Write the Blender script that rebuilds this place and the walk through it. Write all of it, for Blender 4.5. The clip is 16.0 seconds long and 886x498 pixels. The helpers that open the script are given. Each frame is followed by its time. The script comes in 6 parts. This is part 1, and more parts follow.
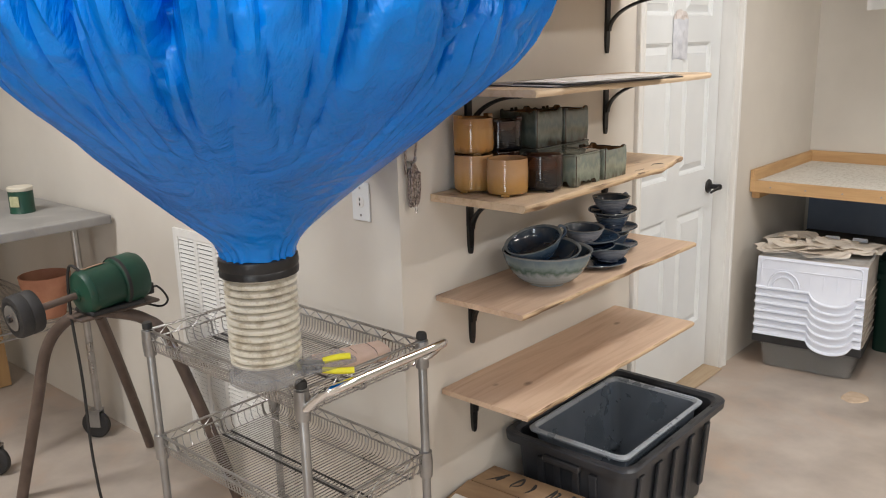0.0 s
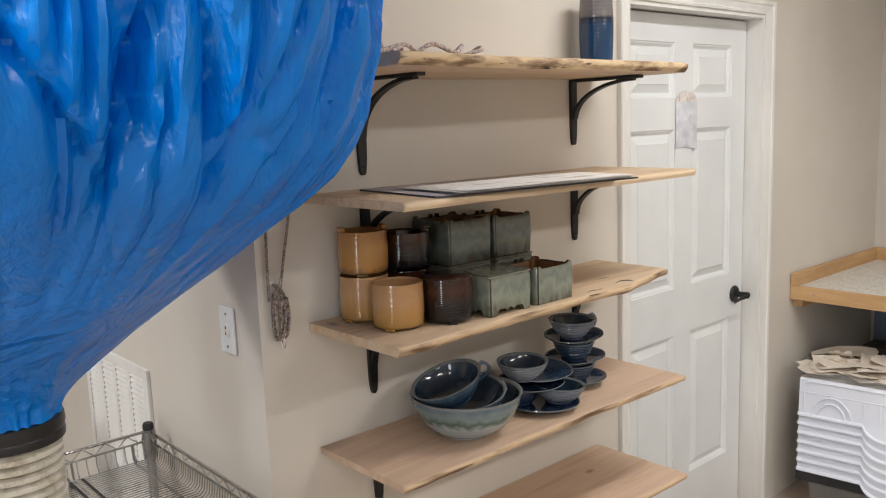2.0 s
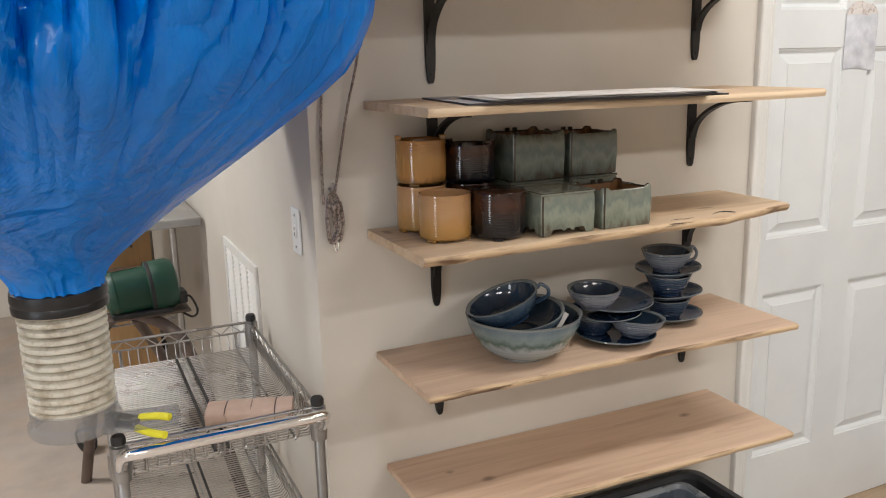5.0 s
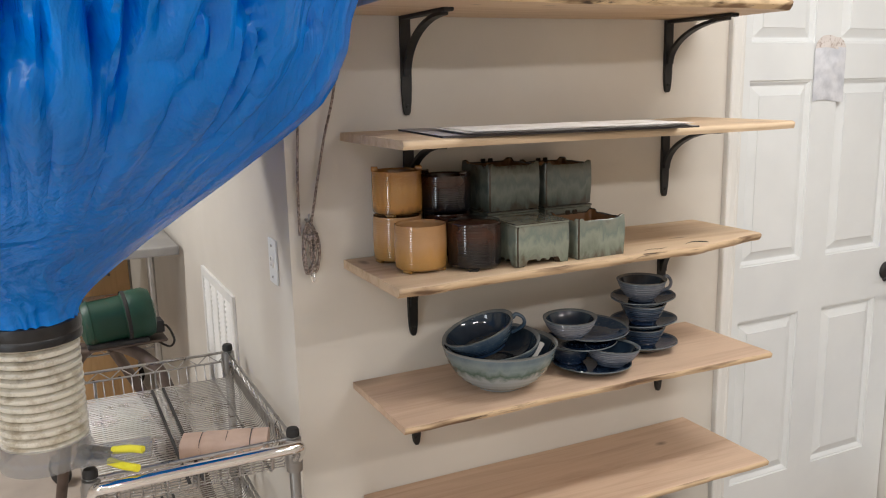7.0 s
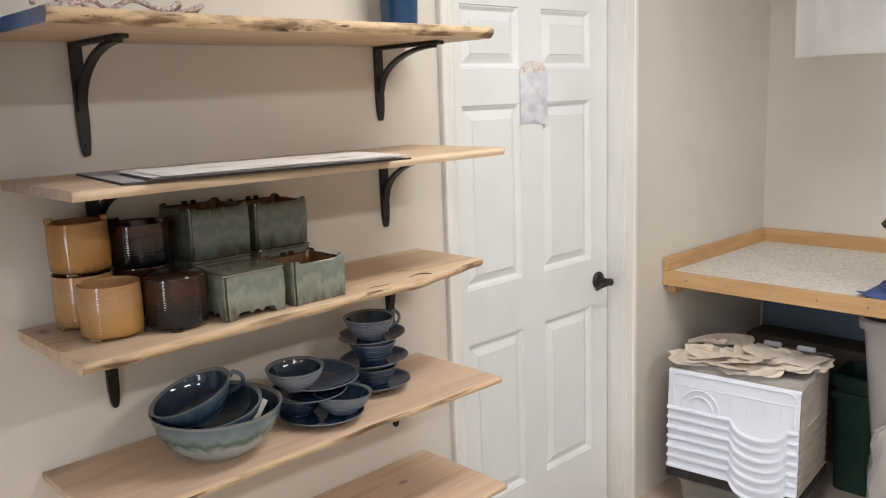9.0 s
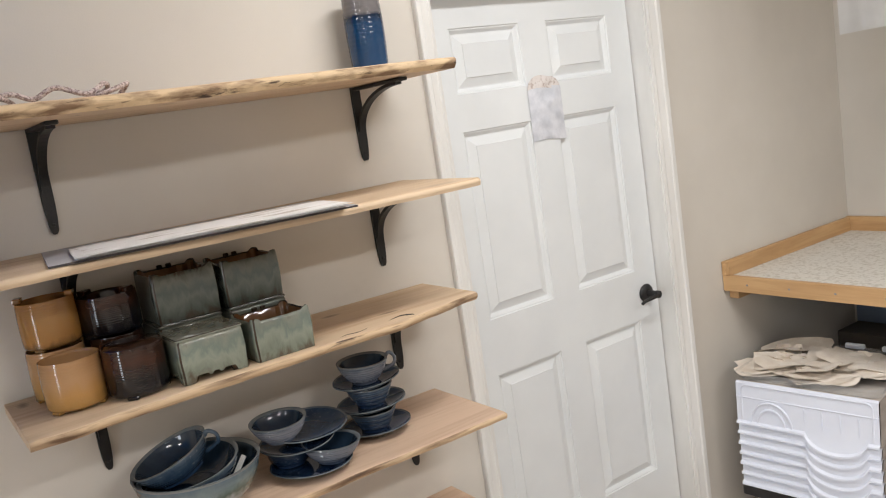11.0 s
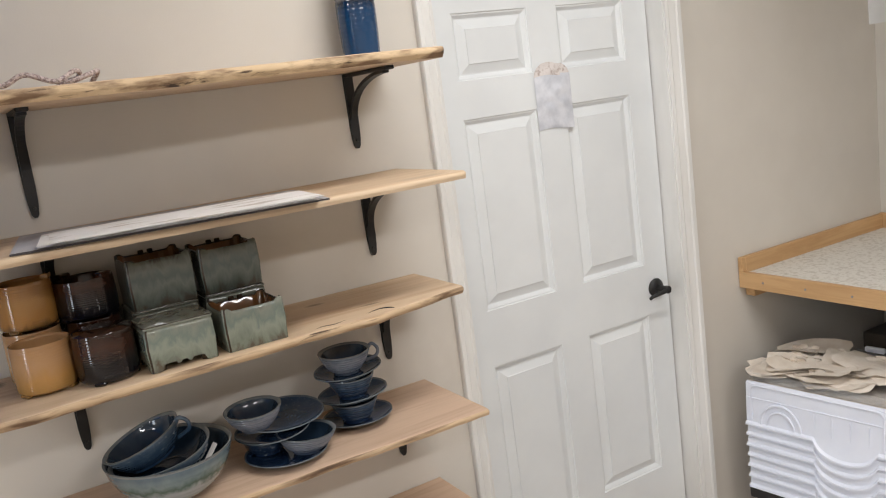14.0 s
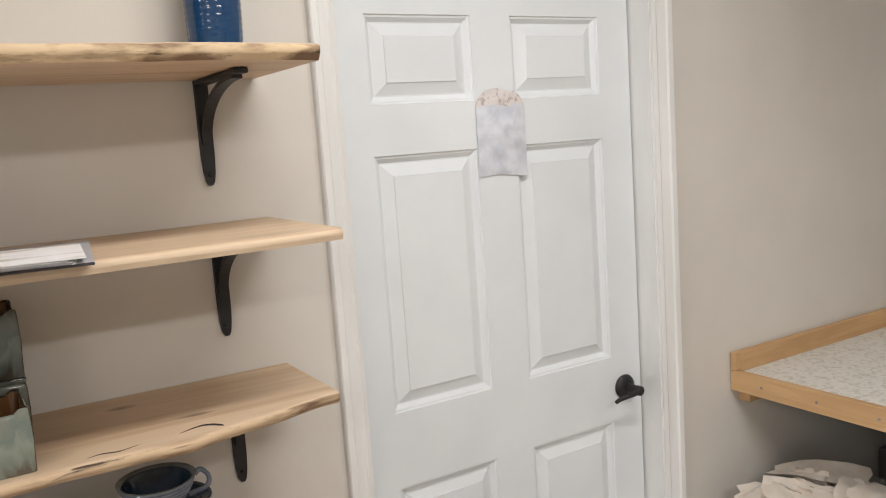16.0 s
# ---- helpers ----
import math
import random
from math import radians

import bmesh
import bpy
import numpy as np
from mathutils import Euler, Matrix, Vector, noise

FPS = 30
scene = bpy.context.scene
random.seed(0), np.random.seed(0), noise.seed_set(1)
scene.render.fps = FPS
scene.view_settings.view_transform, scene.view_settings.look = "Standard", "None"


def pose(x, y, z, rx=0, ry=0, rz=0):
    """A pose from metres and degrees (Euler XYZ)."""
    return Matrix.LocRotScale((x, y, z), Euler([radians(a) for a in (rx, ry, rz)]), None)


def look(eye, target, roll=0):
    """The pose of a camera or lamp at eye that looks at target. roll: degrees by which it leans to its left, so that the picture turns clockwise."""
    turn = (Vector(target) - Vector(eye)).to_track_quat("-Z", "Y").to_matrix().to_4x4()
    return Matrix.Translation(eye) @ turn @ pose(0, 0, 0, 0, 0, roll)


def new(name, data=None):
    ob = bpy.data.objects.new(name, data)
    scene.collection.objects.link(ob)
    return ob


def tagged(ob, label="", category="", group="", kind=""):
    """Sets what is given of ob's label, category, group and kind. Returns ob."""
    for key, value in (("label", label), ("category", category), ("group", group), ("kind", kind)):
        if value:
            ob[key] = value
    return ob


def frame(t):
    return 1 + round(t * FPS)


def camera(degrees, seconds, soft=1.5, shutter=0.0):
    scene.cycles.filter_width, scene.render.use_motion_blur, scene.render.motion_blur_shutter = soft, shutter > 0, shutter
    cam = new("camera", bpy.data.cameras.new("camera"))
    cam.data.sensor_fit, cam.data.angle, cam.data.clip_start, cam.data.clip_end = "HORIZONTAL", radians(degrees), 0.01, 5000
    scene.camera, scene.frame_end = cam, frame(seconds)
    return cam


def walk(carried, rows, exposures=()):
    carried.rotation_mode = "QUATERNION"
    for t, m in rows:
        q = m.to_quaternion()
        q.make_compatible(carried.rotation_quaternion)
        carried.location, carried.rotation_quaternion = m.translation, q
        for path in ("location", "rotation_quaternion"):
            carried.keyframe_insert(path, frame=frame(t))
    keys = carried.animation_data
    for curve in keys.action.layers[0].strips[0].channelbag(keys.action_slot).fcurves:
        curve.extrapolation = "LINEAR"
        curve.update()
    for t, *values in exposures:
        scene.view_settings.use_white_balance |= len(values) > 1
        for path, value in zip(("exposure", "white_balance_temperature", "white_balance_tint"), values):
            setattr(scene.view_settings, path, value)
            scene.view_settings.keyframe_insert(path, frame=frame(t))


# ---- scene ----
cam = camera(56.3, 16.0, soft=1.1)
PATH = [
    (0, (1.615, 0.065, 1.654), (0.323, 1.513, 1.171), -1.6),
    (0.5, (1.681, 0.146, 1.677), (0.415, 1.641, 1.275), -2.9),
    (1, (1.648, 0.355, 1.708), (0.359, 1.852, 1.395), -2.6),
    (1.5, (1.643, 0.569, 1.697), (0.263, 1.989, 1.412), -1.3),
    (2, (1.651, 0.795, 1.687), (0.168, 2.102, 1.382), -2.1),
    (2.5, (1.643, 0.967, 1.683), (0.067, 2.161, 1.384), -1.4),
    (3, (1.734, 1.094, 1.684), (0.029, 2.082, 1.342), 0.2),
    (3.5, (1.82, 1.172, 1.625), (0.05, 2.012, 1.223), -1.3),
    (6, (1.856, 1.169, 1.629), (0.087, 1.98, 1.169), -1.4),
    (6.5, (1.864, 1.169, 1.636), (0.086, 1.99, 1.227), -1.6),
    (7, (1.861, 1.18, 1.637), (0.096, 2.035, 1.246), -1.2),
    (7.5, (1.858, 1.214, 1.63), (0.163, 2.203, 1.247), 0.2),
    (8, (1.867, 1.307, 1.641), (0.346, 2.547, 1.257), 1.8),
    (8.5, (1.797, 1.329, 1.662), (0.4, 2.71, 1.289), 0.3),
    (9, (1.773, 1.321, 1.664), (0.35, 2.678, 1.298), -2.1),
    (9.5, (1.862, 1.376, 1.67), (0.368, 2.654, 1.299), -4.5),
    (10, (1.916, 1.469, 1.685), (0.369, 2.687, 1.336), -6.7),
    (12.5, (2.036, 1.844, 1.713), (0.317, 2.804, 1.361), -8.65),
    (13, (2.03, 1.837, 1.721), (0.316, 2.8, 1.353), -8.45),
    (13.5, (2.028, 1.836, 1.718), (0.317, 2.803, 1.343), -8.25),
    (14, (2.041, 1.842, 1.719), (0.334, 2.817, 1.348), -7.65),
    (14.5, (2.047, 1.851, 1.711), (0.346, 2.839, 1.348), -6.95),
    (15, (2.006, 1.897, 1.692), (0.308, 2.903, 1.368), -5.8),
    (15.5, (1.802, 2.076, 1.687), (0.121, 3.114, 1.379), -4.9),
    (16, (1.59, 2.34, 1.668), (-0.11, 3.358, 1.392), -4.0),
]
walk(cam, [(t, look(eye, target, roll)) for t, eye, target, roll in PATH], [(0.0, -0.1, 6450, 10), (1.5, -0.2, 6450, 10), (3.5, -0.1, 6430, 10), (7.5, -0.08, 6420, 10), (10.0, -0.06, 6300, 10), (16.0, -0.22, 6280, 10)])

# ---- world and lamps ----
world = bpy.data.worlds.new("world")
scene.world = world
world.use_nodes = True
world.node_tree.nodes["Background"].inputs[0].default_value = (0.9, 0.95, 1.0, 1)
world.node_tree.nodes["Background"].inputs[1].default_value = 0.1

CEIL = 2.75
# last two are unseen additions: one brightens the alcove, one fills bag and jars
LAMPS = [(1.05, 0.3), (1.05, 3.1), (3.1, 0.3), (3.1, 3.1), (-1.35, 0.1), (2.0, -1.9)]
for (lx, ly), watts in zip(LAMPS, (34, 26, 40, 40, 52, 34)):
    lamp = bpy.data.lights.new("ceiling_or_fill_lamp", "AREA")
    lamp.shape, lamp.size, lamp.size_y, lamp.energy = "RECTANGLE", 0.2, 1.15, watts
    lamp.color = (1.0, 0.975, 0.95)
    ob = new("ceiling_or_fill_lamp", lamp)
    ob.matrix_world = pose(lx, ly, CEIL - 0.075)

# daylight in the tall window behind the walk, mirrored as a bright streak in the glazed jars
GLASS_X0, GLASS_X1, GLASS_Z0, GLASS_Z1 = 2.15, 3.05, 0.25, 2.05
day = bpy.data.lights.new("daylight", "AREA")
day.shape, day.size, day.size_y, day.energy = "RECTANGLE", GLASS_X1 - GLASS_X0 - 0.02, GLASS_Z1 - GLASS_Z0 - 0.02, 56
day.color = (0.86, 0.94, 1.0)
ob = new("daylight", day)
ob.matrix_world = pose((GLASS_X0 + GLASS_X1) / 2, -3.265, (GLASS_Z0 + GLASS_Z1) / 2, 90, 0, 0)


# ---- materials ----
def nodes_of(name):
    m = bpy.data.materials.new(name)
    m.use_nodes = True
    return m, m.node_tree.nodes, m.node_tree.links, m.node_tree.nodes["Principled BSDF"]


def ramp(nodes, links, source, stops):
    r = nodes.new("ShaderNodeValToRGB")
    els = r.color_ramp.elements
    while len(els) < len(stops):
        els.new(0.5)
    for e, (at, c) in zip(els, stops):
        e.position, e.color = at, (*c, 1)
    links.new(source, r.inputs[0])
    return r.outputs[0]


def noise_tex(nodes, links, scale, detail=4.0, stretch=(1, 1, 1), rough=0.55, distortion=0.0, coords="Object", shuffle=False):
    tc = nodes.new("ShaderNodeTexCoord")
    mp = nodes.new("ShaderNodeMapping")
    mp.inputs["Scale"].default_value = stretch
    links.new(tc.outputs[coords], mp.inputs[0])
    if shuffle:
        info = nodes.new("ShaderNodeObjectInfo")
        mul = nodes.new("ShaderNodeMath")
        mul.operation = "MULTIPLY"
        mul.inputs[1].default_value = 37.0
        links.new(info.outputs["Random"], mul.inputs[0])
        links.new(mul.outputs[0], mp.inputs["Location"])
    n = nodes.new("ShaderNodeTexNoise")
    n.inputs["Scale"].default_value, n.inputs["Detail"].default_value = scale, detail
    n.inputs["Roughness"].default_value, n.inputs["Distortion"].default_value = rough, distortion
    links.new(mp.outputs[0], n.inputs["Vector"])
    return n.outputs["Fac"]


def mixed(nodes, links, fac, a, b, kind="MIX"):
    m = nodes.new("ShaderNodeMix")
    m.data_type, m.blend_type = "RGBA", kind
    if isinstance(fac, float):
        m.inputs[0].default_value = fac
    else:
        links.new(fac, m.inputs[0])
    for i, v in ((6, a), (7, b)):
        if isinstance(v, tuple):
            m.inputs[i].default_value = (*v, 1)
        else:
            links.new(v, m.inputs[i])
    return m.outputs[2]


def bump(nodes, links, bsdf, height, strength, distance=0.002):
    b = nodes.new("ShaderNodeBump")
    b.inputs["Strength"].default_value, b.inputs["Distance"].default_value = strength, distance
    links.new(height, b.inputs["Height"])
    links.new(b.outputs[0], bsdf.inputs["Normal"])


def surface(name, low, high, scale=6.0, rough=0.5, metal=0.0, grain=120.0, relief=0.15, stretch=(1, 1, 1), coat=0.0,
            transmit=0.0, spread=(0.35, 0.65), rough_var=0.12, stain=None, stain_scale=2.0, stain_at=(0.6, 0.75), shuffle=False, distance=0.002):
    """Two tones mottled at one scale, a fine relief at another, uneven gloss and, if asked for, stains."""
    m, nodes, links, bsdf = nodes_of(name)
    a = noise_tex(nodes, links, scale, 5, stretch, shuffle=shuffle)
    col = ramp(nodes, links, a, [(spread[0], low), (spread[1], high)])
    if stain:
        s = noise_tex(nodes, links, stain_scale, 6, stretch, 0.65, 0.6, shuffle=shuffle)
        mask = ramp(nodes, links, s, [(stain_at[0], (0, 0, 0)), (stain_at[1], (1, 1, 1))])
        col = mixed(nodes, links, mask, col, stain)
    links.new(col, bsdf.inputs["Base Color"])
    fine = noise_tex(nodes, links, grain, 3, stretch)
    r = nodes.new("ShaderNodeMapRange")
    r.inputs["To Min"].default_value, r.inputs["To Max"].default_value = max(0.02, rough - rough_var), min(1, rough + rough_var)
    links.new(a, r.inputs[0])
    links.new(r.outputs[0], bsdf.inputs["Roughness"])
    bsdf.inputs["Metallic"].default_value = metal
    bsdf.inputs["Coat Weight"].default_value = coat
    bsdf.inputs["Transmission Weight"].default_value = transmit
    if relief:
        bump(nodes, links, bsdf, fine, relief, distance)
    return m


def wood(name, pale, dark, along="Y", knots=True, rough=0.55, scale=1.0, streak=0.5, spots=()):
    """Sawn boards: long streaks of grain, a few knots and fine pores."""
    m, nodes, links, bsdf = nodes_of(name)
    st = {"X": (0.9, 14, 14), "Y": (14, 0.9, 14), "Z": (14, 14, 0.9)}[along]
    st = tuple(v * scale for v in st)
    g = noise_tex(nodes, links, 1.6, 6, st, 0.6, 1.2, shuffle=True)
    col = ramp(nodes, links, g, [(0.3, dark), (0.55, pale), (0.75, tuple(0.5 * p + 0.5 * d for p, d in zip(pale, dark)))])
    broad = noise_tex(nodes, links, 2.6, 3, {"X": (0.5, 2, 2), "Y": (2, 0.5, 2), "Z": (2, 2, 0.5)}[along], shuffle=True)
    col = mixed(nodes, links, ramp(nodes, links, broad, [(0.4, (0, 0, 0)), (0.75, (streak,) * 3)]), col, tuple(d * 0.9 for d in dark))
    if knots:
        tc = nodes.new("ShaderNodeTexCoord")
        mp = nodes.new("ShaderNodeMapping")
        mp.inputs["Scale"].default_value = {"X": (2.2, 5, 5), "Y": (5, 2.2, 5), "Z": (5, 5, 2.2)}[along]
        links.new(tc.outputs["Object"], mp.inputs[0])
        info = nodes.new("ShaderNodeObjectInfo")
        mul = nodes.new("ShaderNodeMath")
        mul.operation, mul.inputs[1].default_value = "MULTIPLY", 53.0
        links.new(info.outputs["Random"], mul.inputs[0])
        links.new(mul.outputs[0], mp.inputs["Location"])
        v = nodes.new("ShaderNodeTexVoronoi")
        v.inputs["Scale"].default_value = 0.75
        links.new(mp.outputs[0], v.inputs["Vector"])
        k = ramp(nodes, links, v.outputs["Distance"], [(0.06, (1, 1, 1)), (0.2, (0, 0, 0))])
        col = mixed(nodes, links, k, col, tuple(d * 0.45 for d in dark))
    for at, radius, length in spots:
        tc = nodes.new("ShaderNodeTexCoord")
        mp = nodes.new("ShaderNodeMapping")
        mp.vector_type = "TEXTURE"
        mp.inputs["Location"].default_value, mp.inputs["Scale"].default_value = at, (radius, length, 0.2)
        links.new(tc.outputs["Object"], mp.inputs[0])
        ln = nodes.new("ShaderNodeVectorMath")
        ln.operation = "LENGTH"
        links.new(mp.outputs[0], ln.inputs[0])
        rag = nodes.new("ShaderNodeMath")
        rag.operation = "ADD"
        links.new(ln.outputs["Value"], rag.inputs[0])
        links.new(g, rag.inputs[1])
        k = ramp(nodes, links, rag.outputs[0], [(0.55, (0.85, 0.85, 0.85)), (0.8, (0.4, 0.4, 0.4)), (1.35, (0, 0, 0))])
        col = mixed(nodes, links, k, col, tuple(d * 0.4 for d in dark))
    links.new(col, bsdf.inputs["Base Color"])
    bsdf.inputs["Roughness"].default_value = rough
    fine = noise_tex(nodes, links, 9, 4, tuple(v * 1.5 for v in st), shuffle=True)
    bump(nodes, links, bsdf, fine, 0.25, 0.001)
    return m


def film(name, colour, see, rough=0.25):
    """Thin clear plastic: mostly see-through, with a soft gloss."""
    m, nodes, links, bsdf = nodes_of(name)
    tint = noise_tex(nodes, links, 7, 3)
    links.new(ramp(nodes, links, tint, [(0.3, tuple(0.85 * c for c in colour)), (0.7, colour)]), bsdf.inputs["Base Color"])
    bsdf.inputs["Roughness"].default_value = rough
    bump(nodes, links, bsdf, noise_tex(nodes, links, 24, 3), 0.2, 0.004)
    tp = nodes.new("ShaderNodeBsdfTransparent")
    mix = nodes.new("ShaderNodeMixShader")
    mix.inputs[0].default_value = see
    links.new(bsdf.outputs[0], mix.inputs[1])
    links.new(tp.outputs[0], mix.inputs[2])
    links.new(mix.outputs[0], nodes["Material Output"].inputs[0])
    return m


M_WALL = surface("cream_wall_paint", (0.595, 0.555, 0.495), (0.655, 0.615, 0.55), 1.7, 0.75, grain=260, relief=0.12, rough_var=0.06,
                 stain=(0.53, 0.48, 0.42), stain_scale=1.3, stain_at=(0.62, 0.9))
M_CEIL = surface("white_ceiling_paint", (0.74, 0.72, 0.68), (0.8, 0.78, 0.74), 2, 0.8, grain=90, relief=0.3)
M_FLOOR = surface("worn_concrete_floor", (0.36, 0.305, 0.26), (0.50, 0.435, 0.375), 3.4, 0.42, grain=190, relief=0.18, rough_var=0.2,
                  stain=(0.47, 0.36, 0.28), stain_scale=1.9, stain_at=(0.5, 0.66))
M_WHITE = surface("white_gloss_paint", (0.71, 0.73, 0.735), (0.77, 0.79, 0.79), 3, 0.38, grain=70, relief=0.05, rough_var=0.08)
M_TRIM = surface("white_trim_paint", (0.72, 0.71, 0.68), (0.8, 0.79, 0.76), 4, 0.4, grain=60, relief=0.05, stretch=(3, 3, 0.6))
M_PINE = wood("live_edge_pine", (0.66, 0.50, 0.335), (0.50, 0.335, 0.20))
M_OAK = wood("planed_oak", (0.62, 0.45, 0.32), (0.49, 0.33, 0.225), knots=True, streak=0.35)
M_OAK_KNOT = wood("knotty_oak", (0.62, 0.45, 0.32), (0.49, 0.33, 0.225), knots=False, streak=0.35, spots=(((0.13, 2.70, 0.613), 0.035, 0.05), ((0.13, 1.96, 0.613), 0.02, 0.035), ((0.20, 2.03, 0.613), 0.03, 0.04)))
M_PINE_KNOT = wood("knotty_pine", (0.66, 0.50, 0.335), (0.50, 0.335, 0.20), spots=(((0.07, 1.84, 1.231), 0.05, 0.025), ((0.09, 2.56, 1.231), 0.03, 0.06), ((0.22, 2.66, 1.231), 0.02, 0.06)))
M_PINE_TOP = wood("knotty_top_pine", (0.66, 0.50, 0.335), (0.50, 0.335, 0.20), knots=False, spots=(((0.33, 2.185, 1.796), 0.022, 0.055), ((0.27, 2.62, 1.796), 0.016, 0.022), ((0.31, 2.02, 1.796), 0.015, 0.03)))
M_TRIMWOOD = wood("fir_edging", (0.60, 0.38, 0.185), (0.46, 0.265, 0.115), along="X", knots=False)
M_TRIMWOOD_Y = wood("fir_edging_long", (0.60, 0.38, 0.185), (0.46, 0.265, 0.115), along="Y", knots=False)
M_IRON = surface("black_iron", (0.006, 0.0056, 0.0056), (0.012, 0.011, 0.011), 20, 0.5, 0.0, 200, 0.25)
M_SAWN = surface("pale_sawn_edge", (0.36, 0.24, 0.14), (0.64, 0.49, 0.33), 14, 0.75, grain=90, relief=0.4, stretch=(1, 0.12, 2.5), spread=(0.3, 0.5))
M_SAWN_DARK = surface("waney_edge", (0.15, 0.085, 0.045), (0.58, 0.42, 0.26), 22, 0.75, grain=90, relief=0.5, stretch=(1, 0.16, 1.6), spread=(0.38, 0.52), stain=(0.07, 0.04, 0.022), stain_scale=26, stain_at=(0.6, 0.68))
M_BARK = surface("barky_edge", (0.20, 0.12, 0.065), (0.62, 0.46, 0.28), 24, 0.8, grain=70, relief=0.6, stretch=(1, 0.3, 1.3), spread=(0.38, 0.52), stain=(0.05, 0.03, 0.018), stain_scale=34, stain_at=(0.58, 0.66))


# ---- mesh helpers ----
def part(name, bm, material, parent=None, label="", smooth=False, mats=None, sharp=38):
    me = bpy.data.meshes.new(name)
    bm.normal_update()
    bm.to_mesh(me)
    bm.free()
    for mm in (mats or [material]):
        me.materials.append(mm)
    if smooth:
        for p in me.polygons:
            p.use_smooth = True
        me.set_sharp_from_angle(angle=radians(sharp))
    ob = new(name, me)
    if parent is not None:
        ob.parent = parent
    if label:
        ob["label"] = label
    return ob


def base(name, m, label, category, group="", kind=""):
    ob = new(name)
    ob.empty_display_size = 0.05
    ob.matrix_world = m
    return tagged(ob, label, category, group, kind)


def add_box(bm, x0, x1, y0, y1, z0, z1, bevel=0.0, seg=1, m=None):
    vs = [bm.verts.new((x, y, z)) for x in (x0, x1) for y in (y0, y1) for z in (z0, z1)]
    fs = []
    for idx in ((0, 1, 3, 2), (4, 6, 7, 5), (0, 4, 5, 1), (2, 3, 7, 6), (0, 2, 6, 4), (1, 5, 7, 3)):
        fs.append(bm.faces.new([vs[i] for i in idx]))
    if m is not None:
        bmesh.ops.transform(bm, matrix=m, verts=vs)
    if bevel:
        es = list({e for f in fs for e in f.edges})
        bmesh.ops.bevel(bm, geom=es, offset=bevel, segments=seg, affect="EDGES", profile=0.6)
    return vs


def box(*a, bevel=0.0, seg=1, m=None):
    bm = bmesh.new()
    add_box(bm, *a, bevel=bevel, seg=seg, m=m)
    return bm


def add_lathe(bm, profile, seg=40, centre=(0, 0, 0), wobble=0.0, m=None, closed=False):
    """profile: radius and height from the bottom outside over the rim to the bottom inside."""
    rings, made = [], []
    for r, z in profile:
        if r < 1e-5:
            v = bm.verts.new((0, 0, z))
            rings.append([v] * seg)
            made.append(v)
            continue
        ring = []
        for i in range(seg):
            a = 2 * math.pi * i / seg
            k = 1 + wobble * (math.sin(2 * a + 9 * z) + 0.6 * math.sin(3 * a + 1.3))
            ring.append(bm.verts.new((r * k * math.cos(a), r * k * math.sin(a), z)))
        rings.append(ring)
        made += ring
    for a, b in zip(rings, rings[1:]):
        for i in range(seg):
            j = (i + 1) % seg
            q = [a[i], a[j], b[j], b[i]]
            q = [v for k, v in enumerate(q) if v not in q[:k]]
            if len(q) > 2:
                bm.faces.new(q)
    t = Matrix.Translation(centre)
    bmesh.ops.transform(bm, matrix=(t if m is None else m @ t), verts=made)
    return made


def lathe(profile, seg=40, **kw):
    bm = bmesh.new()
    add_lathe(bm, profile, seg, **kw)
    return bm


def add_tube(bm, pts, radius, seg=10, closed=False, caps=True):
    """A round bar along a run of points."""
    pts = [Vector(p) for p in pts]
    n = len(pts)
    rings = []
    up = None
    for i, p in enumerate(pts):
        if closed:
            d = (pts[(i + 1) % n] - pts[i - 1])
        else:
            d = pts[min(i + 1, n - 1)] - pts[max(i - 1, 0)]
        d.normalize()
        if up is None:
            up = d.orthogonal().normalized()
        up = (up - d * up.dot(d))
        if up.length < 1e-6:
            up = d.orthogonal()
        up.normalize()
        side = d.cross(up)
        r = radius(i / max(1, n - 1)) if callable(radius) else radius
        rings.append([bm.verts.new(p + r * (math.cos(2 * math.pi * k / seg) * up + math.sin(2 * math.pi * k / seg) * side)) for k in range(seg)])
    pairs = list(zip(rings, rings[1:])) + ([(rings[-1], rings[0])] if closed else [])
    for a, b in pairs:
        for k in range(seg):
            j = (k + 1) % seg
            bm.faces.new([a[k], a[j], b[j], b[k]])
    if caps and not closed:
        bm.faces.new(rings[0][::-1])
        bm.faces.new(rings[-1])
    return rings


def tube(pts, radius, seg=10, closed=False):
    bm = bmesh.new()
    add_tube(bm, pts, radius, seg, closed)
    return bm


def smooth_path(pts, steps=8, closed=False):
    """A soft run of points through the given ones."""
    pts = [Vector(p) for p in pts]
    n = len(pts)
    out = []
    for i in range(n if closed else n - 1):
        p0, p1 = pts[(i - 1) % n if closed else max(i - 1, 0)], pts[i]
        p2, p3 = pts[(i + 1) % n], pts[(i + 2) % n if closed else min(i + 2, n - 1)]
        for k in range(steps):
            t = k / steps
            out.append(0.5 * ((2 * p1) + (p2 - p0) * t + (2 * p0 - 5 * p1 + 4 * p2 - p3) * t * t + (3 * p1 - p0 - 3 * p2 + p3) * t ** 3))
    if not closed:
        out.append(pts[-1])
    return out


def structure(name, bm, material, label, category, smooth=False):
    return tagged(part(name, bm, material, smooth=smooth), label, category, kind="structure")


# ---- the room ----
WX, WY, BY = 0.012, 1.682, 5.115
DOOR_Y0, DOOR_Y1, DOOR_H, DOOR_X = 3.068, 3.938, 2.035, -0.054
XR, YF, XL = 4.6, -3.2, -4.2

